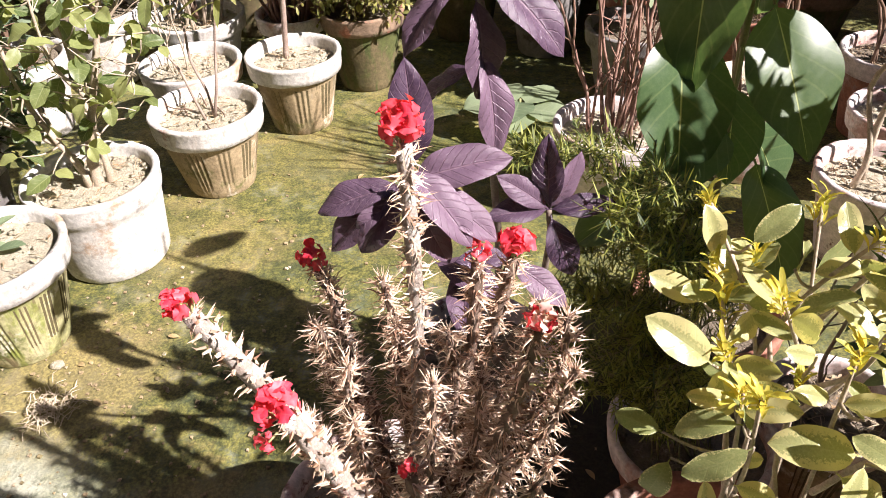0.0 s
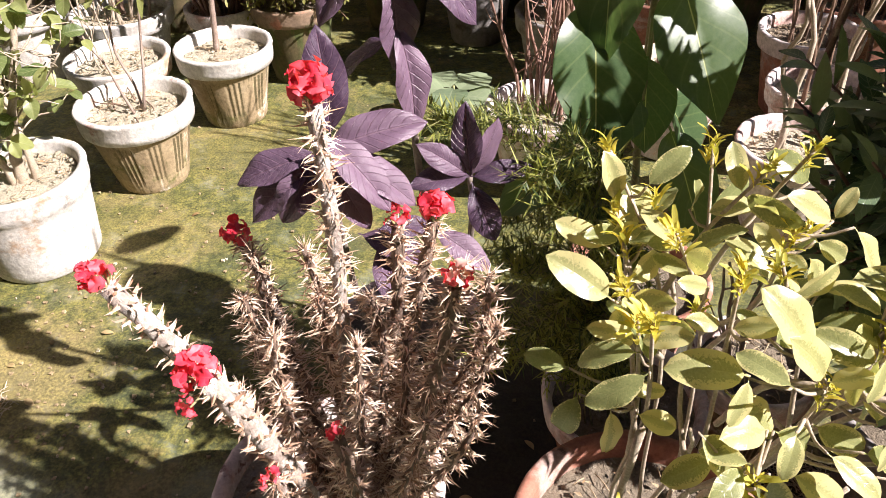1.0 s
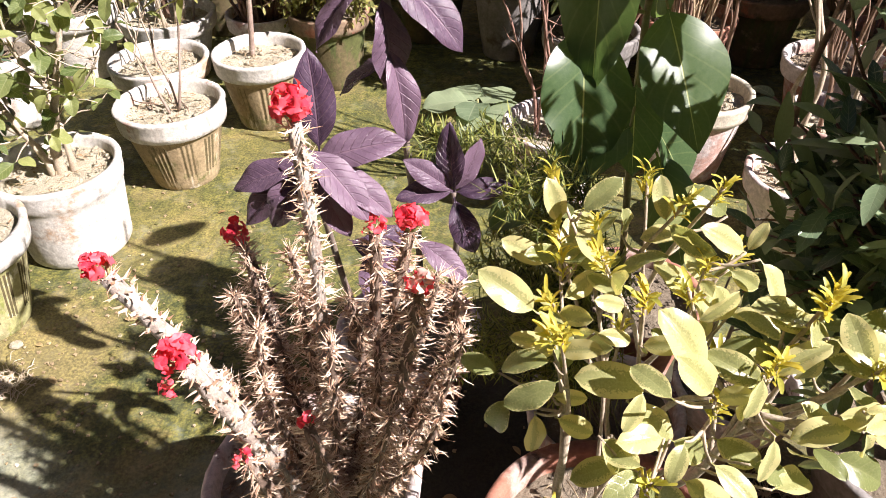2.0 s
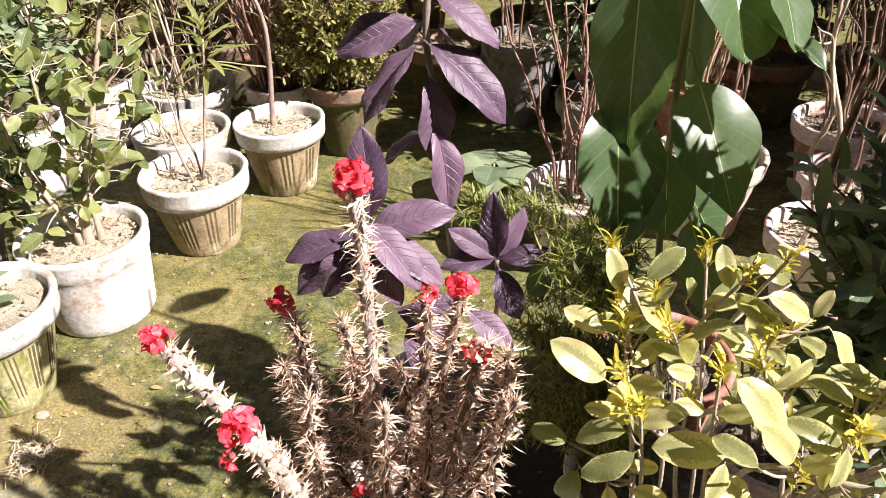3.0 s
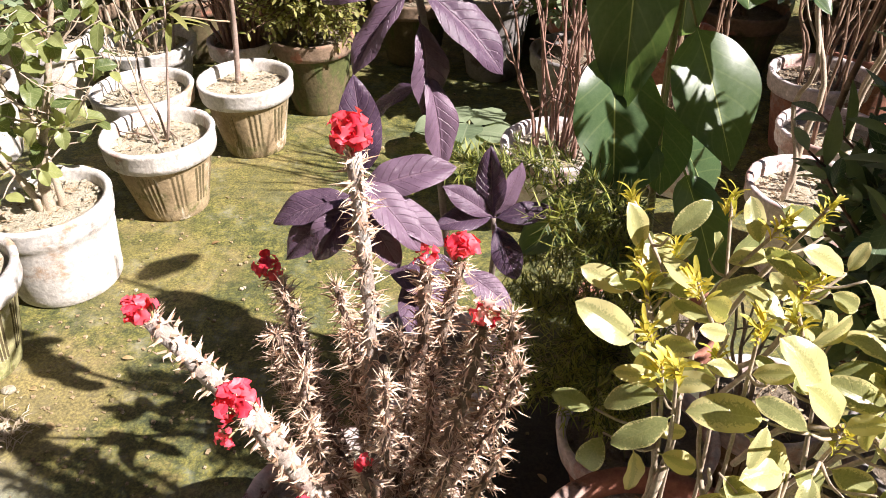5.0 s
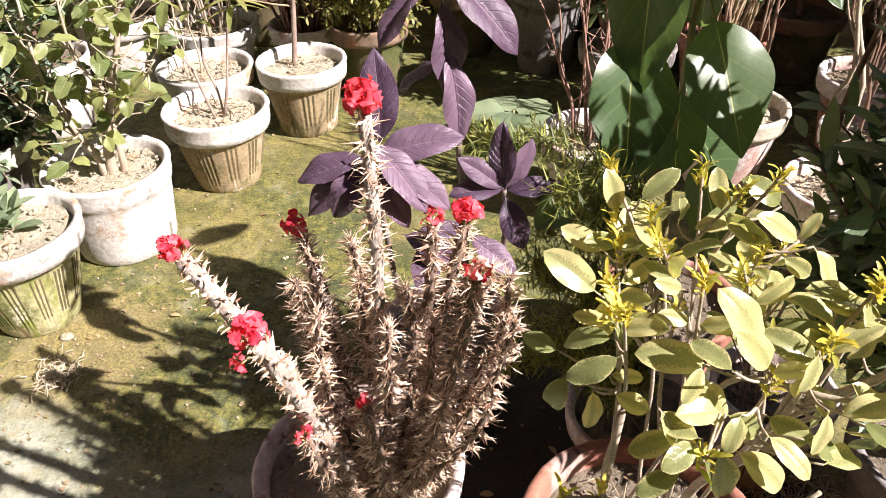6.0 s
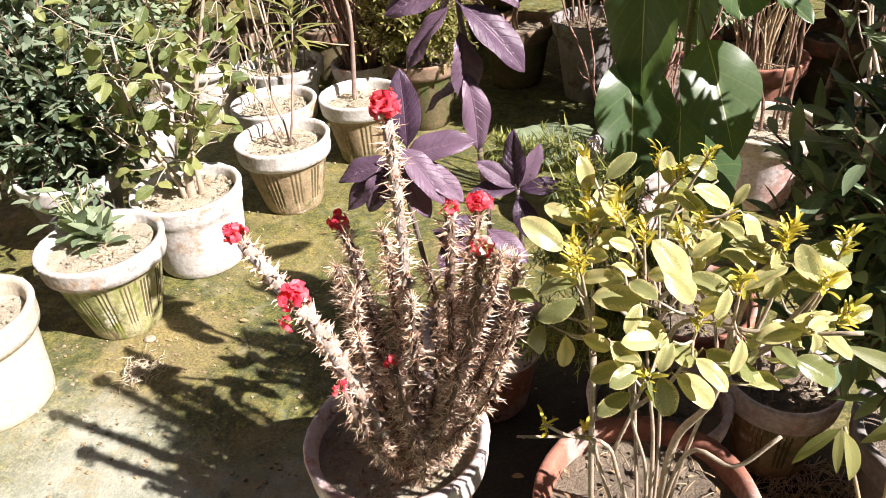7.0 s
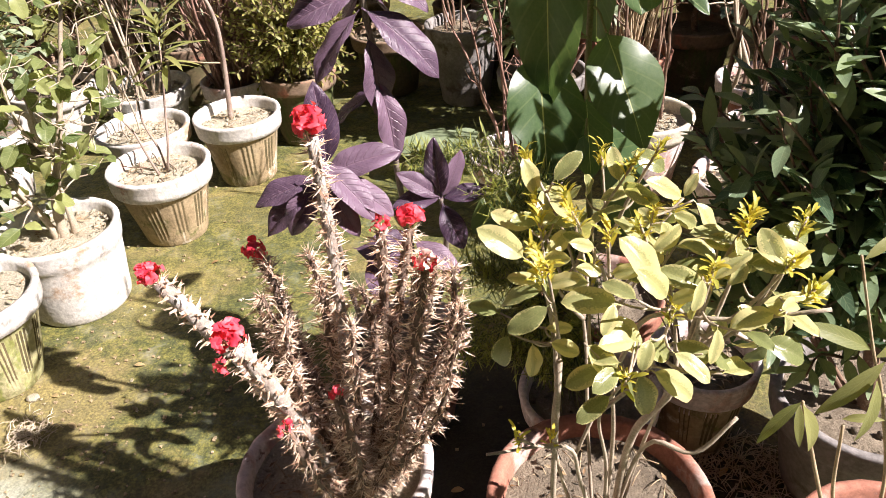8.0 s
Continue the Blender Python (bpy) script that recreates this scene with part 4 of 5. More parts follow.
def build_purple_plant():
    rng = random.Random(31)
    base = Vector((0.09, 1.052, 0))
    plant = thing("purple_leaved_plant", base, "plant with dark purple veined leaves in a chalky-rimmed terracotta pot", "potted plant")
    pot(plant, 0.256, 0.2, TERRA, PINK, DARK_SOIL, 0.66, 0.045, 0, 13, 0.03, "terracotta pot with a chalky rim")
    meshes = leaf_meshes("leaf", PURPLE_LEAF, 5, length=1.0, width=0.41, widest=0.5, fullness=1.7, bend=45, fold=0.35, ripple=0.06, corrugate=0.085, veins=9, nv=30, nu=10, stalk=0.07)

    def stem(pts, r):
        g = Geo()
        path = curve_points([Vector(p) - base for p in pts], 6)
        tube(g, path, r, r * 0.7, 8, 0, 0.05, rng)
        part("stem", g.mesh("stem", [PURPLE_STEM]), plant)

    def leaf(a, b, normal, stretch=1.08, wide=1.0):
        a, b = Vector(a) - base, Vector(b) - base
        part("leaf", rng.choice(meshes), plant, m=leaf_pose(a, b - a, Vector(normal), (b - a).length * stretch) @ Matrix.Diagonal((wide, 1, 1, 1)))

    top, low, side = Vector((0.112, 0.925, 0.862)), Vector((0.06, 0.76, 0.7)), Vector((0.198, 0.866, 0.606))
    stem([(0.095, 1.0, 0.17), (0.135, 0.95, 0.42), (0.13, 0.93, 0.62), (0.122, 0.925, 0.78), top, (0.125, 0.93, 1.0)], 0.0055)
    stem([(0.06, 0.98, 0.17), (0.05, 0.88, 0.4), (0.058, 0.8, 0.58), low], 0.005)
    stem([(0.1, 0.99, 0.17), (0.18, 0.92, 0.4), (0.2, 0.88, 0.54), side], 0.005)
    sunward = (0.4, -0.5, 0.7)
    # tall stem
    leaf((0.109, 0.92, 0.861), (0.206, 0.905, 0.786), (0.35, -0.55, 0.7), 1.1)
    leaf((0.106, 0.92, 0.859), (0.038, 0.885, 0.786), (-0.45, -0.5, 0.6), 1.1)
    leaf((0.112, 0.915, 0.828), (0.124, 0.895, 0.734), (0.7, -0.65, 0.3), 1.2, 0.95)
    leaf((0.118, 0.91, 0.774), (0.142, 0.885, 0.66), (0.62, -0.75, 0.15), 1.1, 0.72)
    leaf((0.108, 0.95, 0.735), (0.047, 0.965, 0.695), (0, -0.35, 0.9), 1.25)
    leaf((0.108, 0.93, 0.88), (0.022, 0.9, 0.855), (-0.1, -0.75, 0.6), 1.15)
    leaf((0.118, 0.93, 0.908), (0.185, 0.925, 0.868), (0.3, -0.5, 0.8), 1.25)
    leaf((0.112, 0.93, 0.88), (0.06, 0.98, 0.82), (-0.2, -0.6, 0.7), 1.1)
    leaf((0.125, 0.93, 0.93), (0.06, 0.9, 0.92), (0.0, -0.5, 0.8), 1.2)
    leaf((0.125, 0.93, 0.95), (0.2, 0.96, 0.93), (0, -0.4, 0.9), 1.1)
    leaf((0.12, 0.935, 0.87), (0.15, 0.99, 0.81), (0.3, -0.2, 0.9), 1.0)
    # whorl behind the spiny plant
    leaf((0.064, 0.785, 0.7), (0.07, 0.79, 0.81), (0.35, -0.9, 0.2), 1.02)
    leaf(low, (-0.026, 0.745, 0.675), (-0.1, -0.5, 0.85), 1.05)
    leaf(low, (-0.02, 0.74, 0.64), (-0.45, -0.6, 0.55), 1.05)
    leaf(low, (0.155, 0.77, 0.736), (0.1, -0.6, 0.8), 1.05)
    leaf((0.064, 0.745, 0.73), (0.128, 0.72, 0.678), sunward, 1.15)
    leaf((0.075, 0.75, 0.705), (0.15, 0.735, 0.67), sunward, 1.1)
    leaf((0.07, 0.74, 0.705), (0.103, 0.72, 0.642), (0.5, -0.8, 0.3), 1.1)
    leaf(low, (0.02, 0.725, 0.638), (-0.2, -0.9, 0.3), 1.05)
    leaf(low, (-0.005, 0.78, 0.65), (-0.3, -0.5, 0.8), 1.0)
    # small whorl
    leaf(side, (0.195, 0.862, 0.696), (-0.25, -0.95, 0.1), 1.02)
    leaf(side, (0.236, 0.872, 0.678), (0.6, -0.7, 0.1), 0.95)
    leaf(side, (0.147, 0.85, 0.66), (-0.25, -0.55, 0.8), 1.02)
    leaf(side, (0.268, 0.862, 0.62), (0.2, -0.6, 0.75), 1.02)
    leaf((0.2, 0.85, 0.61), (0.221, 0.822, 0.56), (0.15, -0.85, 0.45), 1.25)
    leaf(side, (0.135, 0.835, 0.616), (-0.1, -0.5, 0.85), 1.02)
    leaf(side, (0.249, 0.9, 0.59), (0.3, -0.3, 0.8), 0.95)
    leaf(side, (0.222, 0.885, 0.66), (0.2, -0.9, 0.3), 0.9)
    # lower leaves
    leaf((0.158, 0.815, 0.57), (0.218, 0.79, 0.542), (0.15, -0.55, 0.8), 1.15)
    leaf((0.16, 0.82, 0.57), (0.11, 0.79, 0.592), (0, -0.6, 0.8), 1.1)
    leaf((0.1, 0.85, 0.53), (0.115, 0.77, 0.52), (0, -0.4, 0.9), 1.2)
    leaf((0.07, 0.83, 0.55), (0.15, 0.8, 0.545), (0.1, -0.4, 0.9), 1.1)


build_purple_plant()

# ---- large-leaved plant ----


def build_large_leaf_plant():
    rng = random.Random(37)
    base = Vector((0.475, 1.19, 0))
    plant = thing("large_leaved_plant", base, "tall plant with large dark green oval leaves in a terracotta pot", "potted plant")
    pot(plant, 0.27, 0.2, TERRA, TERRA, DARK_SOIL, 0.68, 0.045, 0, 17, 0.03, "plain terracotta pot")
    meshes = leaf_meshes("leaf", BIG_LEAF, 4, length=1.0, width=0.62, widest=0.46, fullness=1.1, bend=16, fold=0.3, ripple=0.03, corrugate=0.015, veins=7, nv=22, nu=12, stalk=0.05)
    meshes += leaf_meshes("leaf", BIG_LEAF, 1, length=1.0, width=0.66, widest=0.4, fullness=1.75, bend=14, fold=0.25, ripple=0.03, corrugate=0.015, veins=7, nv=24, nu=12, stalk=0.04)
    stalk = curve_points([Vector(p) - base for p in ((0.465, 1.18, 0.14), (0.44, 1.13, 0.4), (0.424, 1.11, 0.7), (0.43, 1.12, 1.1))], 8)
    g = Geo()
    tube(g, stalk, 0.0065, 0.0045, 9, 0, 0.05, rng)
    part("stem", g.mesh("stem", [OLIVE_STEM]), plant)

    def leaf(a, b, normal, wide=1.0, i=0):
        a, b = Vector(a) - base, Vector(b) - base
        m = leaf_pose(a, b - a, Vector(normal), (b - a).length) @ Matrix.Diagonal((wide, 1, 1, 1))
        blade = part("leaf", meshes[i], plant, m=m)
        joint = min(stalk, key=lambda p: abs(p.z - a.z - 0.03))
        h = Geo()
        tube(h, curve_points([m.inverted() @ p for p in (joint, joint.lerp(a, 0.5) + Vector((0, 0, 0.012)), a + (b - a) * 0.02)], 4), 0.0028 / (b - a).length, 0.002 / (b - a).length, 6)
        part("leaf_stalk", h.mesh("leaf_stalk", [GREEN_STEM]), blade)

    leaf((0.355, 1.06, 0.93), (0.357, 1.035, 0.656), (-0.35, -0.92, 0.15), 0.64, 4)
    leaf((0.345, 1.08, 0.735), (0.348, 0.985, 0.58), (0.33, -0.75, 0.55), 1.0, 1)
    leaf((0.447, 1.1, 0.758), (0.505, 0.995, 0.605), (0.24, -0.82, 0.45), 0.98, 4)
    leaf((0.421, 1.09, 0.655), (0.43, 1.06, 0.52), (-0.35, -0.9, 0.15), 0.95, 4)
    leaf((0.433, 1.125, 0.88), (0.437, 1.12, 0.73), (-0.6, -0.75, 0.1), 0.8, 3)
    leaf((0.45, 1.12, 0.95), (0.482, 1.01, 0.812), (0.5, -0.6, 0.62), 1.15, 1)
    leaf((0.52, 1.11, 0.905), (0.545, 1.02, 0.822), (0.55, -0.3, 0.75), 1.1, 0)
    leaf((0.5, 1.08, 0.85), (0.582, 1.02, 0.803), (0.3, -0.4, 0.85), 0.6, 2)
    # upper leaf out of view, added to cast its shadow on the ground
    leaf((0.43, 1.12, 1.0), (0.46, 1.27, 0.93), (0.1, -0.1, 1.0), 0.8, 0)
    leaf((0.46, 1.07, 0.56), (0.51, 0.97, 0.44), (0.2, -0.4, 0.9), 0.9, 0)
    leaf((0.42, 1.06, 0.605), (0.305, 0.98, 0.565), (-0.1, -0.35, 0.9), 0.9, 1)
    leaf((0.36, 1.05, 0.545), (0.238, 0.95, 0.495), (-0.1, -0.45, 0.85), 0.8, 2)
    leaf((0.45, 1.08, 0.6), (0.53, 1.12, 0.47), (0.3, -0.5, 0.7), 0.9, 3)


build_large_leaf_plant()


# ---- asparagus fern ----


def build_fern():
    rng = random.Random(41)
    base = Vector((0.427, 0.925, 0))
    plant = thing("asparagus_fern", base, "feathery green asparagus fern spilling out of a chalky clay pot", "potted plant")
    pot(plant, 0.25, 0.185, TERRA, PINK, DARK_SOIL, 0.66, 0.045, 0, 19, 0.03, "terracotta pot with a chalky rim")
    needles, stems = Geo(), Geo()
    for i in range(30):
        foot = Vector((rng.uniform(-0.06, 0.04), rng.uniform(-0.05, 0.05), 0.15))
        end = Vector((rng.uniform(0.2, 0.4), rng.uniform(0.8, 1.0), rng.uniform(0.27, 0.52))) - base
        if i < 9:
            end = Vector((rng.uniform(0.24, 0.34), rng.uniform(0.8, 0.92), rng.uniform(0.52, 0.64))) - base
        if i < 3:
            end = Vector((0.155 + 0.012 * i, 0.935, 0.64)) - base
        rise = max(end.z, 0.3) + rng.uniform(0.02, 0.1)
        bow = Vector((foot.x * 0.55 + end.x * 0.45, foot.y * 0.55 + end.y * 0.45, rise * 0.85))
        path = curve_points([foot, bow, end], 11)
        tube(stems, path, 0.0014, 0.0006, 4)
        for p0, p1 in zip(path[7:], path[8:]):
            along = (p1 - p0).normalized()
            s, u = frame_of(along)
            for k in range(4):
                c = p0.lerp(p1, rng.random())
                b = (s * rng.choice((-1, 1)) * rng.uniform(0.5, 1) + along * 0.6 + u * rng.uniform(-0.4, 0.4)).normalized()
                length = rng.uniform(0.015, 0.04)
                tube(stems, [c, c + b * length], 0.0006, 0.0004, 3)
                for q in range(3):
                    r = c + b * length * (q + 1) / 3
                    for x in range(3):
                        n = (b * 0.5 + jitter(rng, 1)).normalized() * rng.uniform(0.01, 0.026)
                        w = frame_of(n)[0] * 0.0009
                        needles.add([r - w, r + w, r + n * 0.6 + w * 0.8, r + n * 0.6 - w * 0.8, r + n], [(0, 1, 2, 3), (3, 2, 4)])
        for k in range(9 if i < 30 else 0):
            c = path[-1 - k % 3]
            n = (Vector((0, 0, 1)) + jitter(rng, 0.9)).normalized() * rng.uniform(0.018, 0.034)
            w = frame_of(n)[0] * 0.0015
            needles.add([c - w, c + w, c + n * 0.7 + w * 0.8, c + n * 0.7 - w * 0.8, c + n], [(0, 1, 2, 3), (3, 2, 4)])
    part("stem_tangle", stems.mesh("stem_tangle", [GREEN_STEM]), plant, kind="stuff")
    part("needle_cover", needles.mesh("needle_cover", [NEEDLE], False), plant, kind="stuff")


build_fern()

# ---- row of whitewashed pots ----

HEART = leaf_meshes("leaf", HEART_LEAF, 5, length=0.056, width=0.031, widest=0.42, fullness=1.2, bend=40, fold=0.4, ripple=0.06, stalk=0.14)
STRAP = leaf_meshes("leaf", NARROW_LEAF, 4, length=0.11, width=0.014, widest=0.45, fullness=1.3, bend=30, fold=0.4, nv=8, nu=2, stalk=0.03)
SMALL_GREY = leaf_meshes("leaf", GREY_LEAF, 4, length=0.045, width=0.018, widest=0.5, fullness=1.4, bend=30, fold=0.3, nv=6, nu=4)
DENSE = leaf_meshes("leaf", MID_LEAF, 5, length=0.05, width=0.019, widest=0.45, fullness=1.5, bend=30, fold=0.35, nv=5, nu=2)
GLOSSY = leaf_meshes("leaf", DARK_LEAF, 5, length=0.058, width=0.018, widest=0.42, fullness=1.5, bend=35, fold=0.4, nv=6, nu=2)
TINY = leaf_meshes("leaf", OLIVE_LEAF, 3, length=0.022, width=0.009, widest=0.5, fullness=1.3, bend=25, fold=0.3, nv=3, nu=2)


def build_heart_leaf_pot():
    rng = random.Random(51)
    plant = thing("heart_leaved_shrub", (-0.811, 1.462, 0), "gnarled shrub with bright green leaves in a whitewashed pot", "potted plant", "row of whitewashed pots")
    pot(plant, 0.298, 0.224, WHITE, WHITE, SOIL, 0.8, 0.055, 0, 21, 0.03, "thickly whitewashed clay pot", 0.93)
    pot_litter(plant, 0.115, 0.194, 60, 40, 313)
    poses = []
    ways = [
        # points of each stem, thickness at its foot
        ([(0.012, 0.0, 0.18), (0.018, 0.0, 0.25), (0.035, 0.0, 0.32), (0.07, 0.01, 0.42), (0.115, 0.03, 0.56), (0.17, 0.05, 0.74)], 0.013),
        ([(0.0, -0.005, 0.18), (-0.012, -0.01, 0.25), (-0.045, -0.01, 0.32), (-0.08, 0.0, 0.43), (-0.11, 0.03, 0.62)], 0.01),
        ([(0.03, 0.02, 0.18), (0.035, 0.02, 0.26), (0.015, 0.05, 0.36), (0.0, 0.08, 0.5), (-0.03, 0.1, 0.72)], 0.009),
        ([(0.045, 0.0, 0.33), (0.08, -0.01, 0.4), (0.14, -0.015, 0.43), (0.2, -0.01, 0.5)], 0.006),
        ([(-0.03, -0.01, 0.29), (-0.08, -0.02, 0.33), (-0.14, -0.03, 0.36), (-0.2, -0.02, 0.44)], 0.006),
        ([(0.06, 0.005, 0.4), (0.03, -0.02, 0.48), (0.02, -0.03, 0.58), (0.03, -0.02, 0.68)], 0.005),
        ([(-0.05, 0.0, 0.34), (-0.1, 0.03, 0.42), (-0.17, 0.05, 0.52), (-0.2, 0.06, 0.64)], 0.005),
        ([(0.078, 0.02, 0.5), (0.13, 0.03, 0.55), (0.18, 0.04, 0.62), (0.2, 0.05, 0.7)], 0.005),
    ]
    for i, (pts, r) in enumerate(ways):
        path = curve_points([Vector(p) + (jitter(rng, 0.008) if k > 1 else Vector((0, 0, 0))) for k, p in enumerate(pts)], 5)
        g = Geo()
        tube(g, path, r, r * 0.3, 8, 0, 0.22, rng)
        twigs = [path]
        for k in range(15):
            p = path[rng.randrange(len(path) // 3, len(path))]
            q = p + Vector((rng.uniform(-0.11, 0.1), rng.uniform(-0.09, 0.09), rng.uniform(-0.03, 0.09)))
            way = twig_path(p, q, rng, 0.08, 3)
            tube(g, way, min(r * 0.28, 0.003), 0.0011, 5)
            twigs.append(way)
        part("stem", g.mesh("stem", [BARK]), plant)
        for n, way in enumerate(twigs):
            for p in way[-2:] if n else way[-5::2]:
                if rng.random() < 0.74:
                    out = ring_dir(rng.uniform(0, math.tau), rng.uniform(-1.3, 0.2))
                    poses.append(leaf_pose(p, out, Vector((0, -0.3, 1)) + SUN * 0.6 + jitter(rng, 0.6), rng.uniform(0.6, 1.3)))
    set_leaves(plant, poses, HEART, rng=rng)


def build_twig_pot():
    rng = random.Random(52)
    plant = thing("young_oleander", (-0.677, 1.791, 0), "thin young plant in a clay pot with a chipped whitewashed rim", "potted plant", "row of whitewashed pots")
    pot(plant, 0.288, 0.225, TAN, PEELED, SOIL, 0.62, 0.06, 11, 22, 0.035, "tan clay pot with a chipped white rim")
    pot_litter(plant, 0.11, 0.19, 30, 45, 314)
    tops = [((0.02, 0.0, 0.19), (0.078, 0.05, 0.56)), ((0.0, -0.01, 0.19), (-0.1, 0.02, 0.42)), ((0.02, 0.0, 0.19), (-0.06, 0.08, 0.48))]
    for i, (a, b) in enumerate(tops):
        g = Geo()
        path = twig_path(a, b, rng, 0.03, 4)
        tube(g, path, 0.0038, 0.0022, 6)
        part("stem", g.mesh("stem", [GREY_BARK]), plant)
        if i == 0:
            poses = []
            for k in range(26):
                p = path[-1] - Vector((0, 0, 0.005 * k)) + Vector((0, 0, 0.04))
                out = ring_dir(k * 2.4, 0.75 - 0.04 * k)
                poses.append(leaf_pose(p, out, Vector((0, 0, 1)), rng.uniform(0.8, 1.2)))
            set_leaves(plant, poses, STRAP, rng=rng)
        else:
            set_leaves(plant, [leaf_pose(path[-1 - k], ring_dir(k * 2.2 + i, -0.3), Vector((0, 0, 1)), 0.8) for k in range(3)], HEART, rng=rng)
    for k in range(5):
        g = Geo()
        a = rng.uniform(0, 6)
        p = Vector((0.05 * math.cos(a), 0.05 * math.sin(a), 0.2))
        tube(g, twig_path(p, p + Vector((rng.uniform(-0.08, 0.08), rng.uniform(-0.08, 0.08), 0.004)), rng, 0.05, 3), 0.0022, 0.0014, 5)
        part("dry_twig", g.mesh("dry_twig", [TWIG]), plant)


def build_single_stem_pot():
    rng = random.Random(53)
    plant = thing("single_stemmed_sapling", (-0.552, 2.135, 0), "single curved brown stem in a white-rimmed tan clay pot", "potted plant", "row of whitewashed pots")
    pot(plant, 0.278, 0.225, TAN, WHITE, SOIL, 0.64, 0.055, 9, 23, 0.035, "tan clay pot with a white rim")
    pot_litter(plant, 0.105, 0.19, 35, 40, 315)
    g = Geo()
    tube(g, curve_points([(-0.035, 0.03, 0.18), (-0.021, 0.035, 0.32), (-0.014, 0.035, 0.4), (-0.011, 0.035, 0.478), (-0.02, 0.035, 0.54), (-0.04, 0.033, 0.6), (-0.07, 0.03, 0.7)], 6), 0.0085, 0.0042, 8, 0, 0.06, rng)
    part("stem", g.mesh("stem", [GREY_BARK]), plant)
    g = Geo()
    tube(g, twig_path((-0.018, 0.035, 0.372), (-0.19, 0.015, 0.393), rng, 0.03, 3), 0.003, 0.002, 5)
    part("twig", g.mesh("twig", [STRAW]), plant)


def build_mossy_pot():
    rng = random.Random(54)
    plant = thing("small_grey_leaved_plant", (-0.864, 1.165, 0), "small grey-green plant in a mossy fluted pot with a white rim", "potted plant", "row of whitewashed pots")
    pot(plant, 0.3, 0.24, MOSSY, WHITE, SOIL, 0.58, 0.055, 15, 24, 0.03, "mossy fluted clay pot with a white rim")
    pot_litter(plant, 0.12, 0.21, 25, 35, 316)
    poses = []
    for k in range(34):
        c = Vector((-0.05, 0.02, 0.215)) + (Vector((0.05, 0.0, 0)) if k % 3 == 0 else Vector((0, 0, 0)))
        a, lift = k * 2.4, 1.3 - 0.045 * k
        poses.append(leaf_pose(c + Vector((0, 0, 0.05 * rng.random())), ring_dir(a, lift), ring_dir(a + math.pi, 1.0), rng.uniform(1.1, 2.0)))
    for k in range(30):
        c = Vector((rng.uniform(-0.15, -0.06), rng.uniform(0.0, 0.12), rng.uniform(0.24, 0.36)))
        poses.append(leaf_pose(c, ring_dir(rng.uniform(0, 6.3), rng.uniform(-0.3, 0.9)), Vector((0, 0, 1)) + jitter(rng, 0.4), rng.uniform(0.8, 1.4)))
    set_leaves(plant, poses, SMALL_GREY, rng=rng)
    g = Geo()
    for k in range(5):
        tube(g, twig_path((-0.05, 0.02, 0.2), (rng.uniform(-0.15, -0.06), rng.uniform(0.0, 0.12), 0.34), rng, 0.05, 3), 0.003, 0.0015, 5)
    part("stem_tangle", g.mesh("stem_tangle", [GREEN_STEM]), plant, kind="stuff")


def build_left_bush():
    rng = random.Random(55)
    plant = thing("dense_green_shrub", (-1.2, 1.49, 0), "dense shrub of small dark green leaves in a white pot", "potted plant")
    pot(plant, 0.29, 0.24, GREY_POT, PEELED, DARK_SOIL, 0.66, 0.055, 0, 25, 0.03, "grey clay pot with a peeling white rim")
    bush(plant, (0.0, 0.02, 0.2), (-0.02, 0.04, 0.47), (0.31, 0.26, 0.42), 400, 14, DENSE, TWIG, rng, 280, (0.6, 1.05), low=-0.85, key=lambda m: m.translation.y - 0.5 * m.translation.x)


def build_cream_pot():
    rng = random.Random(56)
    plant = thing("cream_pot", (-0.985, 0.852, 0), "empty-looking cream limewashed clay pot full of pale soil", "flower pot", "row of whitewashed pots")
    pot(plant, 0.3, 0.245, CREAM, CREAM, SOIL, 0.76, 0.06, 0, 26, 0.04, "cream limewashed clay pot")


def build_stick_pot(x, y, d, h, body, rim, soil, seed, stems, height, mat, label, group="", r=0.004, spread=0.1, level=0.035, flutes=0, name="bare_stemmed_plant"):
    rng = random.Random(seed)
    plant = thing(name, (x, y, 0), label, "potted plant", group)
    pot(plant, d, h, body, rim, soil, 0.64, 0.052, flutes, seed, level)
    pot_litter(plant, d * 0.38, h - level, 30, 50, seed + 300)
    bare_stems(plant, h - level - 0.01, stems, height, spread, mat, rng, r, 2, d * 0.25)
    return plant, rng


build_heart_leaf_pot()
build_twig_pot()
build_single_stem_pot()
build_mossy_pot()
build_left_bush()
build_cream_pot()

# pots further back
plant, rng = build_stick_pot(-0.832, 2.062, 0.29, 0.22, PEELED, WHITE, SOIL, 61, 3, 0.34, BARK, "leafless twiggy plant in a whitewashed clay pot", "row of whitewashed pots", 0.0032)
plant, rng = build_stick_pot(-0.968, 2.42, 0.32, 0.22, WHITE, WHITE, SOIL, 62, 9, 0.55, BARK, "twiggy plant in a wide whitewashed clay pot", "row of whitewashed pots", 0.005)
bush(plant, (0, 0, 0.2), (0.0, 0.0, 0.66), (0.28, 0.2, 0.24), 40, 5, SMALL_GREY, TWIG, rng, 120, (0.7, 1.2))
olive = thing("olive_shrub", (-0.415, 2.425, 0), "rounded shrub of tiny olive leaves in a dark clay pot", "potted plant")
pot(olive, 0.27, 0.25, BROWN_POT, BROWN_RIM, DARK_SOIL, 0.66, 0.055, 0, 63, 0.03, "dark brown mossy clay pot with a reddish rim")
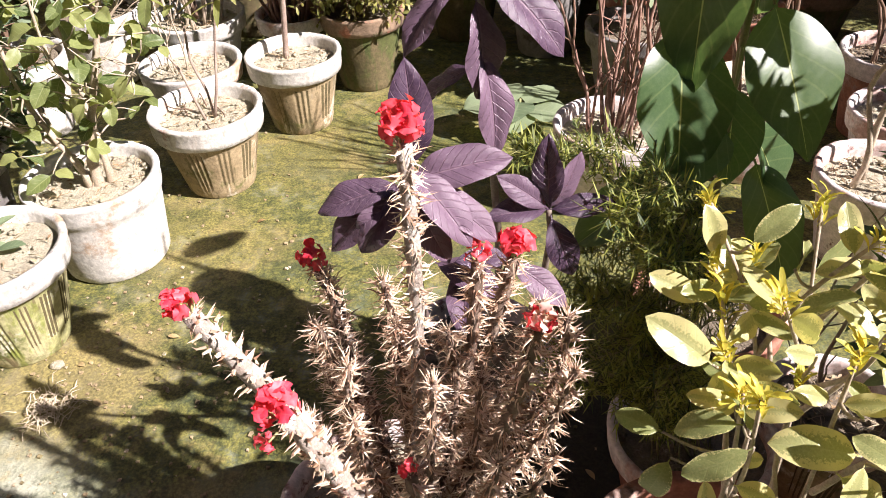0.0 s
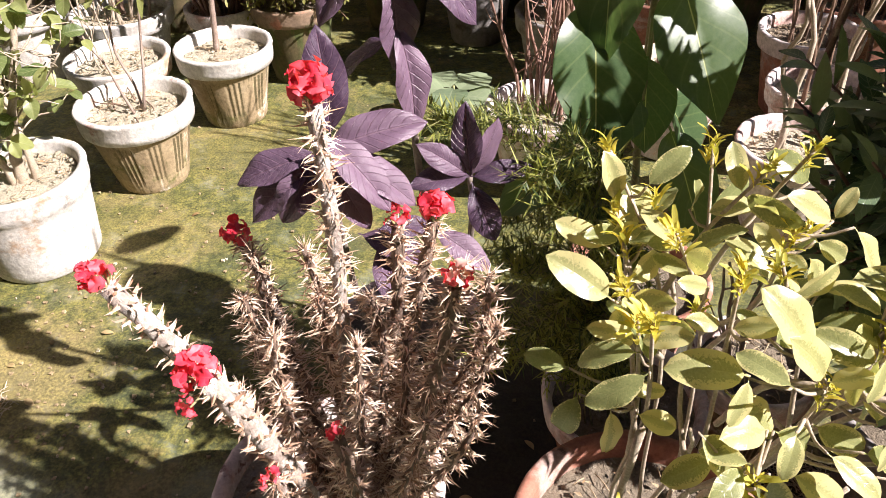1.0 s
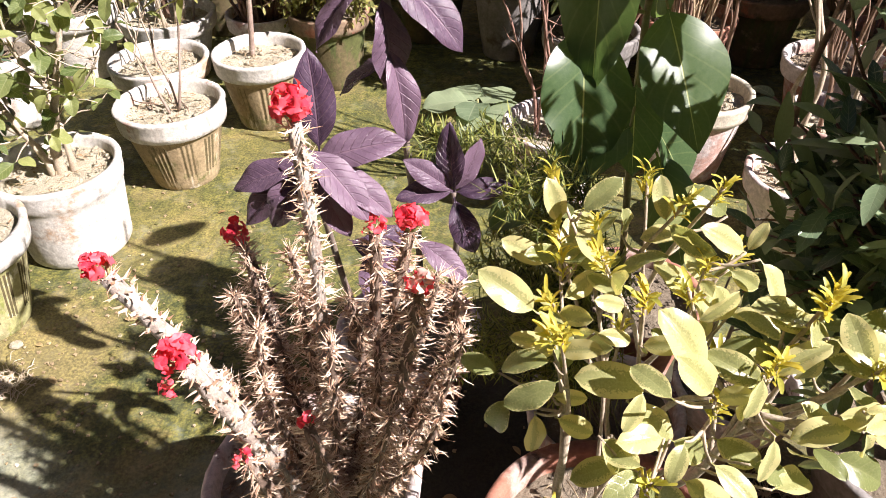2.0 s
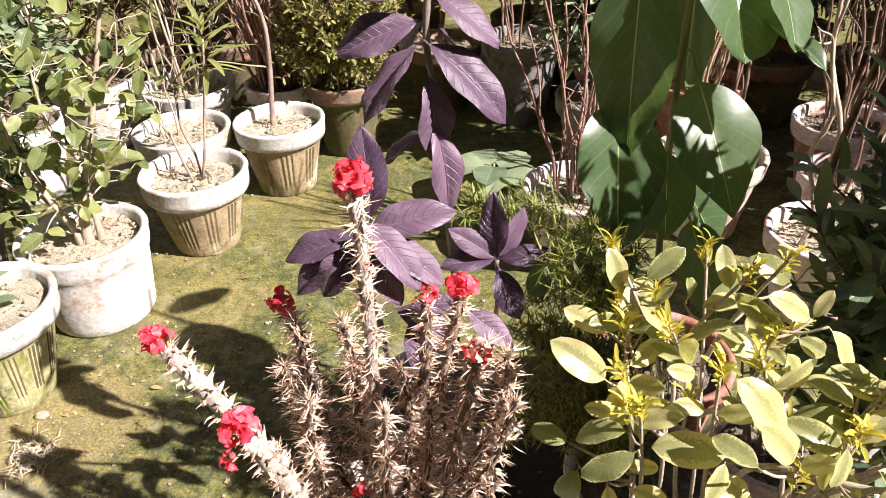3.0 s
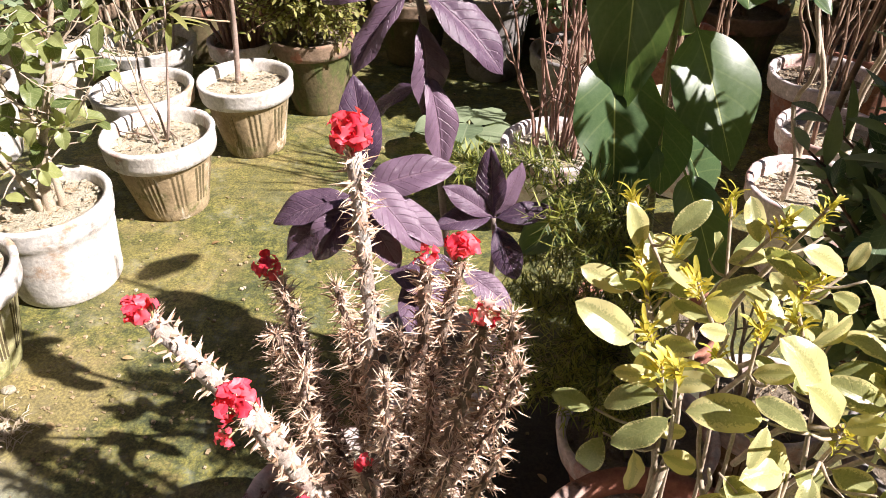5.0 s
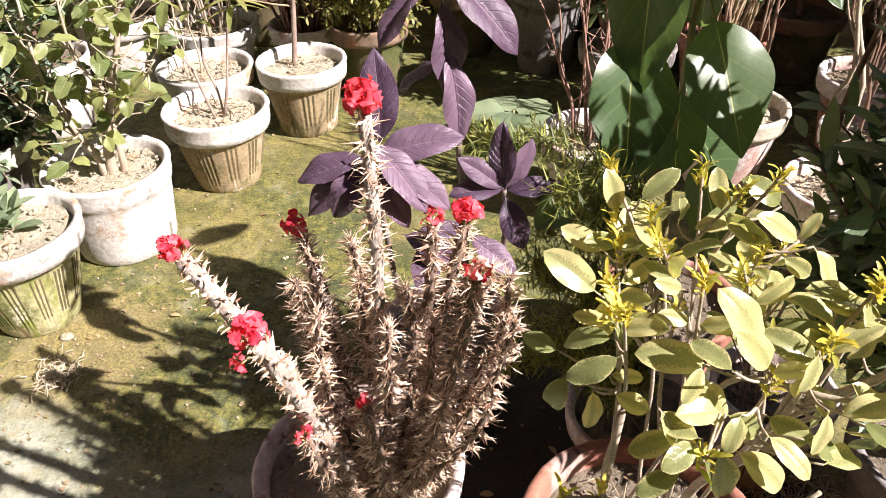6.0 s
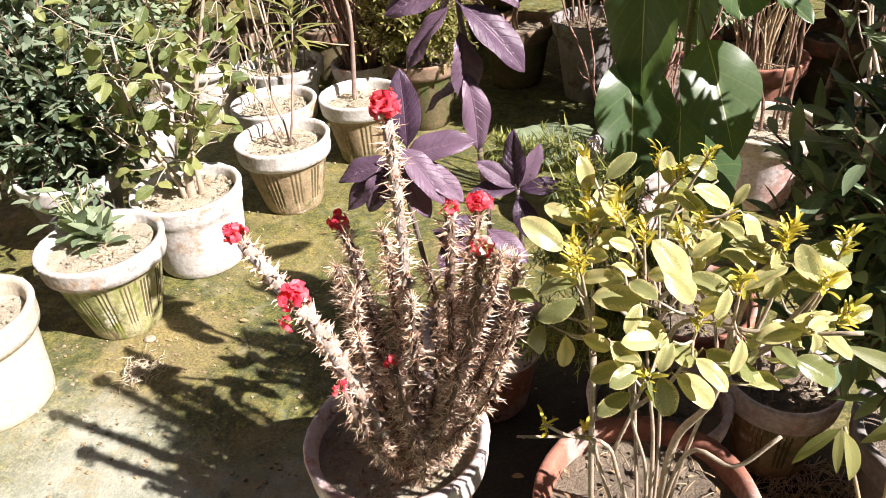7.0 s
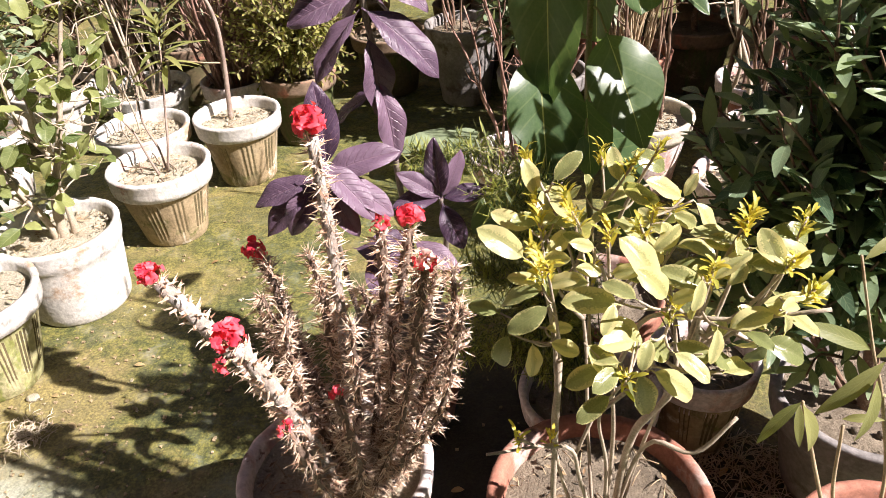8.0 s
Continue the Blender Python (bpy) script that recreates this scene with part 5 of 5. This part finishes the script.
bush(olive, (0, 0, 0.22), (0.0, -0.01, 0.44), (0.25, 0.22, 0.3), 480, 17, TINY, TWIG, random.Random(63), 0, (0.8, 1.3), low=-0.8)
build_stick_pot(0.335, 1.79, 0.28, 0.22, PINK, PINK, SOIL, 64, 22, 0.6, RED_TWIG, "clump of bare reddish stems in a chalky clay pot", "pots with bare stems", 0.0042, 0.16)
build_stick_pot(0.885, 1.62, 0.275, 0.22, PINK, PINK, SOIL, 65, 4, 0.65, BARK, "few bare stems in a chalky clay pot", "pots with bare stems", 0.006, 0.12)
build_stick_pot(1.02, 1.9, 0.265, 0.22, PINK, PINK, SOIL, 66, 4, 0.65, TWIG, "few bare stems in a chalky clay pot", "pots with bare stems", 0.005, 0.12)
build_stick_pot(0.685, 1.98, 0.29, 0.235, PINK, CREAM, SOIL, 67, 6, 0.55, TWIG, "bare stems in a pinkish clay pot with a cream rim", "pots with bare stems", 0.005, 0.12)
build_stick_pot(0.15, 2.72, 0.29, 0.3, GREY_POT, GREY_POT, DARK_SOIL, 68, 5, 0.5, TWIG, "bare stems in a grey cement pot", "pots with bare stems", 0.005, 0.12)
build_stick_pot(0.72, 2.5, 0.3, 0.24, TERRA, TERRA, DARK_SOIL, 69, 34, 0.6, STRAW, "dense clump of pale upright canes in a terracotta pot", "pots with bare stems", 0.004, 0.22)
build_stick_pot(1.3, 2.4, 0.3, 0.24, TERRA, TERRA, DARK_SOIL, 70, 28, 0.6, TWIG, "clump of brown upright canes in a terracotta pot", "pots with bare stems", 0.004, 0.2)
build_stick_pot(-0.655, 2.46, 0.24, 0.22, BROWN_POT, PINK, DARK_SOIL, 71, 60, 0.6, RED_TWIG, "dense clump of red-brown stems in a dark clay pot", "pots with bare stems", 0.005, 0.2)
build_stick_pot(0.47, 2.66, 0.28, 0.24, GREY_POT, TERRA, DARK_SOIL, 73, 12, 0.55, TWIG, "clump of dark bare stems in a grey clay pot", "pots with bare stems", 0.005, 0.2)
build_stick_pot(1.08, 2.2, 0.28, 0.24, TERRA, PINK, DARK_SOIL, 74, 8, 0.6, TWIG, "clump of brown upright canes in a terracotta pot", "pots with bare stems", 0.004, 0.16)


def build_low_plant():
    rng = random.Random(76)
    plant = thing("broad_leaved_seedling", (0.1, 2.13, 0), "low seedling with broad pale green leaves on the mossy ground", "plant")
    meshes = leaf_meshes("leaf", GREY_LEAF, 3, length=0.16, width=0.12, widest=0.42, fullness=1.0, bend=35, fold=0.2, ripple=0.04, nv=12, nu=8, stalk=0.2)
    g = Geo()
    tube(g, twig_path((0, 0, 0), (0.0, 0.0, 0.1), rng, 0.05, 3), 0.005, 0.004, 6)
    part("stem", g.mesh("stem", [GREEN_STEM]), plant)
    set_leaves(plant, [leaf_pose(Vector((0, 0, 0.06 + 0.007 * k)), ring_dir(-1.6 + k * 1.25, 0.15), Vector((0, 0, 1)), rng.uniform(0.8, 1.1)) for k in range(6)], meshes, rng=rng)


build_low_plant()

# ---- right side ----


def build_right_bush():
    rng = random.Random(81)
    plant = thing("glossy_green_bush", (0.868, 0.872, 0), "large bush of dark glossy leaves in a grey clay pot", "potted plant")
    pot(plant, 0.3, 0.22, GREY_POT, GREY_POT, DARK_SOIL, 0.68, 0.055, 0, 81, 0.03, "grey clay pot")
    bush(plant, (0, 0, 0.18), (-0.07, -0.06, 0.69), (0.265, 0.195, 0.39), 660, 14, GLOSSY, TWIG, rng, 290, (0.62, 1.15), 0.014, 0.75, low=-0.8, key=lambda m: m.translation.x + 1.2 * m.translation.y)
    for way, r in ((((-0.02, 0.02, 0.18), (-0.16, 0.09, 0.42), (-0.235, 0.13, 0.56), (-0.262, 0.125, 0.67), (-0.25, 0.1, 0.86)), 0.006), (((-0.01, 0.0, 0.18), (-0.14, 0.07, 0.4), (-0.2, 0.12, 0.55), (-0.21, 0.14, 0.72)), 0.004)):
        g = Geo()
        tube(g, curve_points(way, 6), r, r * 0.55, 8, 0, 0.1, rng)
        part("stem", g.mesh("stem", [TWIG]), plant)


def build_narrow_leaf_pot():
    rng = random.Random(82)
    plant = thing("narrow_leaved_plant", (0.775, 0.545, 0), "young plant with long narrow yellow-green leaves in a terracotta pot", "potted plant")
    pot(plant, 0.272, 0.24, TERRA, TERRA, DARK_SOIL, 0.66, 0.055, 0, 82, 0.03, "terracotta pot")
    base = Vector((0.775, 0.545, 0))
    pot_litter(plant, 0.1, 0.21, 30, 40, 318)
    blades = leaf_meshes("leaf", NARROW_LEAF, 5, length=1.0, width=0.21, widest=0.42, fullness=1.5, bend=45, fold=0.35, nv=12, nu=4, stalk=0.05)

    def stem(way, r):
        g = Geo()
        tube(g, curve_points([Vector(p) - base for p in way], 6), r, r * 0.5, 7, 0, 0.08, rng)
        part("stem", g.mesh("stem", [STRAW]), plant)

    def leaf(a, b, normal, stretch=1.05):
        a, b = Vector(a) - base, Vector(b) - base
        part("leaf", rng.choice(blades), plant, m=leaf_pose(a, b - a, Vector(normal), (b - a).length * stretch))

    stem([(0.71, 0.54, 0.2), (0.66, 0.53, 0.33), (0.63, 0.52, 0.41), (0.578, 0.505, 0.565)], 0.0036)
    stem([(0.715, 0.545, 0.2), (0.67, 0.535, 0.34), (0.65, 0.53, 0.4), (0.636, 0.525, 0.51)], 0.0034)
    stem([(0.73, 0.55, 0.2), (0.71, 0.54, 0.4), (0.672, 0.535, 0.54), (0.645, 0.53, 0.61), (0.611, 0.535, 0.72)], 0.0026)
    leaf((0.574, 0.5, 0.569), (0.534, 0.49, 0.53), (-0.4, -0.5, 0.75), 1.1)
    leaf((0.577, 0.5, 0.565), (0.602, 0.49, 0.495), (0.5, -0.75, 0.3))
    leaf((0.573, 0.5, 0.567), (0.572, 0.48, 0.526), (-0.2, -0.9, 0.3))
    leaf((0.643, 0.53, 0.61), (0.571, 0.52, 0.658), (0.1, -0.7, 0.7))
    leaf((0.66, 0.53, 0.594), (0.606, 0.515, 0.534), (0.2, -0.7, 0.7), 1.1)
    leaf((0.636, 0.53, 0.514), (0.669, 0.52, 0.527), (0.0, -0.5, 0.8), 1.1)
    leaf((0.652, 0.52, 0.578), (0.642, 0.49, 0.515), (0.4, -0.8, 0.3))
    leaf((0.65, 0.53, 0.6), (0.72, 0.54, 0.63), (0.3, -0.4, 0.85))
    leaf((0.67, 0.535, 0.545), (0.735, 0.52, 0.52), (0.2, -0.5, 0.8))
    leaf((0.615, 0.535, 0.715), (0.66, 0.55, 0.745), (0.3, -0.3, 0.9), 0.9)


build_right_bush()
build_narrow_leaf_pot()
build_stick_pot(0.635, 0.99, 0.2, 0.2, TAN, PINK, DARK_SOIL, 83, 3, 0.3, BARK, "fluted tan clay pot with a few short stems", "", 0.004, 0.1, 0.03, 11)

# ---- shrubs at the back ----
for i, (x, y, rx, h, meshes, mat, name, label) in enumerate((
    (-1.35, 2.02, 0.3, 0.6, SMALL_GREY, TWIG, "green_shrub", "loose grey-green shrub in a clay pot"),
    (-1.3, 2.4, 0.3, 0.6, TINY, TWIG, "olive_shrub", "loose shrub of small olive leaves in a clay pot"),
    (-0.15, 2.85, 0.32, 0.6, TINY, TWIG, "olive_shrub", "loose shrub of small olive leaves in a clay pot"),
    (0.42, 2.35, 0.24, 0.42, SMALL_GREY, TWIG, "green_shrub", "sparse grey-green shrub in a grey cement pot"),
    (0.15, 3.2, 0.3, 0.6, DENSE, TWIG, "green_shrub", "leafy green shrub in a clay pot"),
    (0.62, 2.95, 0.28, 0.5, TINY, TWIG, "olive_shrub", "loose shrub of small olive leaves in a clay pot"),
    (-0.95, 2.85, 0.28, 0.55, SMALL_GREY, TWIG, "green_shrub", "sparse grey-green shrub in a clay pot"),
    (1.35, 2.75, 0.3, 0.6, TINY, TWIG, "olive_shrub", "loose shrub of small olive leaves in a clay pot"),
    (1.0, 2.75, 0.36, 0.6, DENSE, TWIG, "green_shrub", "leafy green shrub in a clay pot"),
    (-1.75, 2.1, 0.42, 0.5, DENSE, TWIG, "green_shrub", "leafy green shrub in a clay pot"),
    (-1.35, 2.75, 0.4, 0.5, TINY, TWIG, "olive_shrub", "loose shrub of small olive leaves in a clay pot"),
    (-2.1, 3.0, 0.5, 0.6, DENSE, TWIG, "green_shrub", "leafy green shrub in a clay pot"),
    (-0.95, 3.35, 0.42, 0.55, TINY, TWIG, "olive_shrub", "loose shrub of small olive leaves in a clay pot"),
    (-0.35, 3.35, 0.35, 0.55, TINY, TWIG, "olive_shrub", "loose shrub of small olive leaves in a clay pot"),
    (0.5, 3.3, 0.45, 0.5, SMALL_GREY, TWIG, "green_shrub", "sparse grey-green shrub in a clay pot"),
    (1.15, 3.1, 0.45, 0.55, DENSE, TWIG, "green_shrub", "leafy green shrub in a clay pot"),
    # the next two stand out of view, added as shade for the back
    (1.95, 2.4, 0.5, 1.1, GLOSSY, TWIG, "green_shrub", "unseen leafy dark green shrub in a clay pot, added to shade the back"),
    (1.75, 1.85, 0.36, 0.5, GLOSSY, TWIG, "green_shrub", "unseen leafy dark green shrub in a clay pot, added to shade the back"),
    (1.55, 3.15, 0.42, 0.6, DENSE, TWIG, "green_shrub", "leafy green shrub in a clay pot"),
    (1.9, 3.0, 0.45, 0.8, TINY, TWIG, "olive_shrub", "loose shrub of small olive leaves in a clay pot"),
    (-0.6, 2.98, 0.3, 0.6, TINY, TWIG, "olive_shrub", "loose shrub of small olive leaves in a clay pot"),
    (0.32, 2.98, 0.26, 0.5, SMALL_GREY, TWIG, "green_shrub", "sparse grey-green shrub in a clay pot"),
    (-1.25, 3.15, 0.34, 0.6, DENSE, TWIG, "green_shrub", "leafy green shrub in a clay pot"),
    (0.85, 3.4, 0.36, 0.6, TINY, TWIG, "olive_shrub", "loose shrub of small olive leaves in a clay pot"),
)):
    rng = random.Random(100 + i)
    shrub = thing(name, (x, y, 0), label, "potted plant", "shrubs along the back")
    pot(shrub, 0.3, 0.24, PEELED if i < 2 else GREY_POT if i == 3 else BROWN_POT, WHITE if i < 2 else GREY_POT if i == 3 else BROWN_RIM, DARK_SOIL, 0.66, 0.055, 0, 100 + i, 0.03)
    bush(shrub, (0, 0, 0.2), (0, 0, 0.28 + h * 0.55), (rx, rx * 0.8, h * 0.75), 190, 11 if meshes is not TINY else 18, meshes, mat, rng, 0, (0.8, 1.3))


# ---- small things on the ground ----


def build_litter():
    rng = random.Random(91)
    meshes = leaf_meshes("fallen_leaf", DEAD_LEAF, 3, length=0.026, width=0.011, widest=0.45, fullness=1.3, bend=60, fold=0.3, nv=6, nu=4)
    for x, y in ((-0.64, 1.02), (-0.57, 1.2), (-0.7, 1.1), (-0.25, 1.3), (0.3, 0.95), (-0.5, 1.62), (0.68, 0.9), (-0.3, 1.85), (-0.1, 2.2), (0.2, 0.85)):
        ob = new("fallen_leaf", rng.choice(meshes))
        ob.matrix_basis = pose(x, y, 0.004, rng.uniform(-12, 12), rng.uniform(-12, 12), rng.uniform(0, 360))
        tagged(ob, "small dry brown leaf lying on the mossy ground", "leaf", "fallen leaves")
    g = Geo()
    ring = [Vector((math.cos(a) * 0.016 * rng.uniform(0.7, 1.2), math.sin(a) * 0.011 * rng.uniform(0.7, 1.2), 0)) for a in [k * math.tau / 9 for k in range(9)]]
    v = [p + Vector((0, 0, -0.002)) for p in ring] + [p * 1.05 + Vector((0, 0, 0.004)) for p in ring] + [p * 0.6 + Vector((0, 0, 0.009)) for p in ring]
    g.add(v, [(j * 9 + k, j * 9 + (k + 1) % 9, j * 9 + 9 + (k + 1) % 9, j * 9 + 9 + k) for j in range(2) for k in range(9)] + [tuple(range(18, 27)), tuple(range(8, -1, -1))])
    stone = new("stone", g.mesh("stone", [SOIL]))
    stone.matrix_basis = pose(-0.76, 1.1, 0, 0, 0, 30)
    tagged(stone, "small pale stone lying on the mossy concrete", "stone")
    g = Geo()
    for i in range(140):
        a = rng.uniform(0, math.tau)
        p = Vector((rng.gauss(0, 0.022), rng.gauss(0, 0.026), rng.uniform(0.002, 0.014)))
        q = p + Vector((math.cos(a) * rng.uniform(0.01, 0.04), math.sin(a) * rng.uniform(0.01, 0.045), rng.uniform(-0.006, 0.006)))
        q.z = max(q.z, 0.001)
        tube(g, [p, p.lerp(q, 0.5) + jitter(rng, 0.004) + Vector((0, 0, 0.005)), q], 0.0011, 0.0006, 4)
    straw = new("dry_roots", g.mesh("dry_roots", [ROOTS]))
    straw.matrix_basis = pose(-0.71, 0.99, 0)
    tagged(straw, "tuft of dry pale roots lying beside a mossy pot", "debris", kind="stuff")
    g = Geo()
    for i in range(420):
        a = rng.uniform(0, math.tau)
        p = Vector((rng.uniform(-0.1, 0.1), rng.uniform(-0.07, 0.07), rng.uniform(0.001, 0.014)))
        q = p + Vector((math.cos(a), math.sin(a), rng.uniform(-0.1, 0.1))) * rng.uniform(0.02, 0.05)
        q.z = max(q.z, 0.001)
        tube(g, [p, p.lerp(q, 0.5) + Vector((0, 0, 0.004)), q], 0.001, 0.0006, 4)
    mat = new("dry_straw", g.mesh("dry_straw", [ROOTS]))
    mat.matrix_basis = pose(0.69, 0.91, 0, 0, 0, -25)
    tagged(mat, "thin layer of dry straw on the ground between pots", "straw", kind="stuff")
    g = Geo()
    for i in range(800):
        x, y = rng.gauss(-0.62, 0.28), rng.gauss(1.05, 0.3)
        if i % 3 == 0:
            x, y = rng.uniform(-1.0, 1.0), rng.uniform(0.7, 2.6)
        s = rng.uniform(0.0012, 0.0038)
        c = Vector((x, y, s * 0.3))
        box = [c + Vector((sx * s * rng.uniform(0.5, 1.3), sy * s * rng.uniform(0.5, 1.3), sz * s * 0.6)) for sx in (-1, 1) for sy in (-1, 1) for sz in (-1, 1)]
        g.add(box, [(0, 1, 3, 2), (4, 6, 7, 5), (0, 4, 5, 1), (2, 3, 7, 6), (0, 2, 6, 4), (1, 5, 7, 3)])
    tagged(new("grit", g.mesh("grit", [TAN], False)), "fine tan grit and crumbs scattered over the mossy concrete", "grit", kind="stuff")


build_litter()
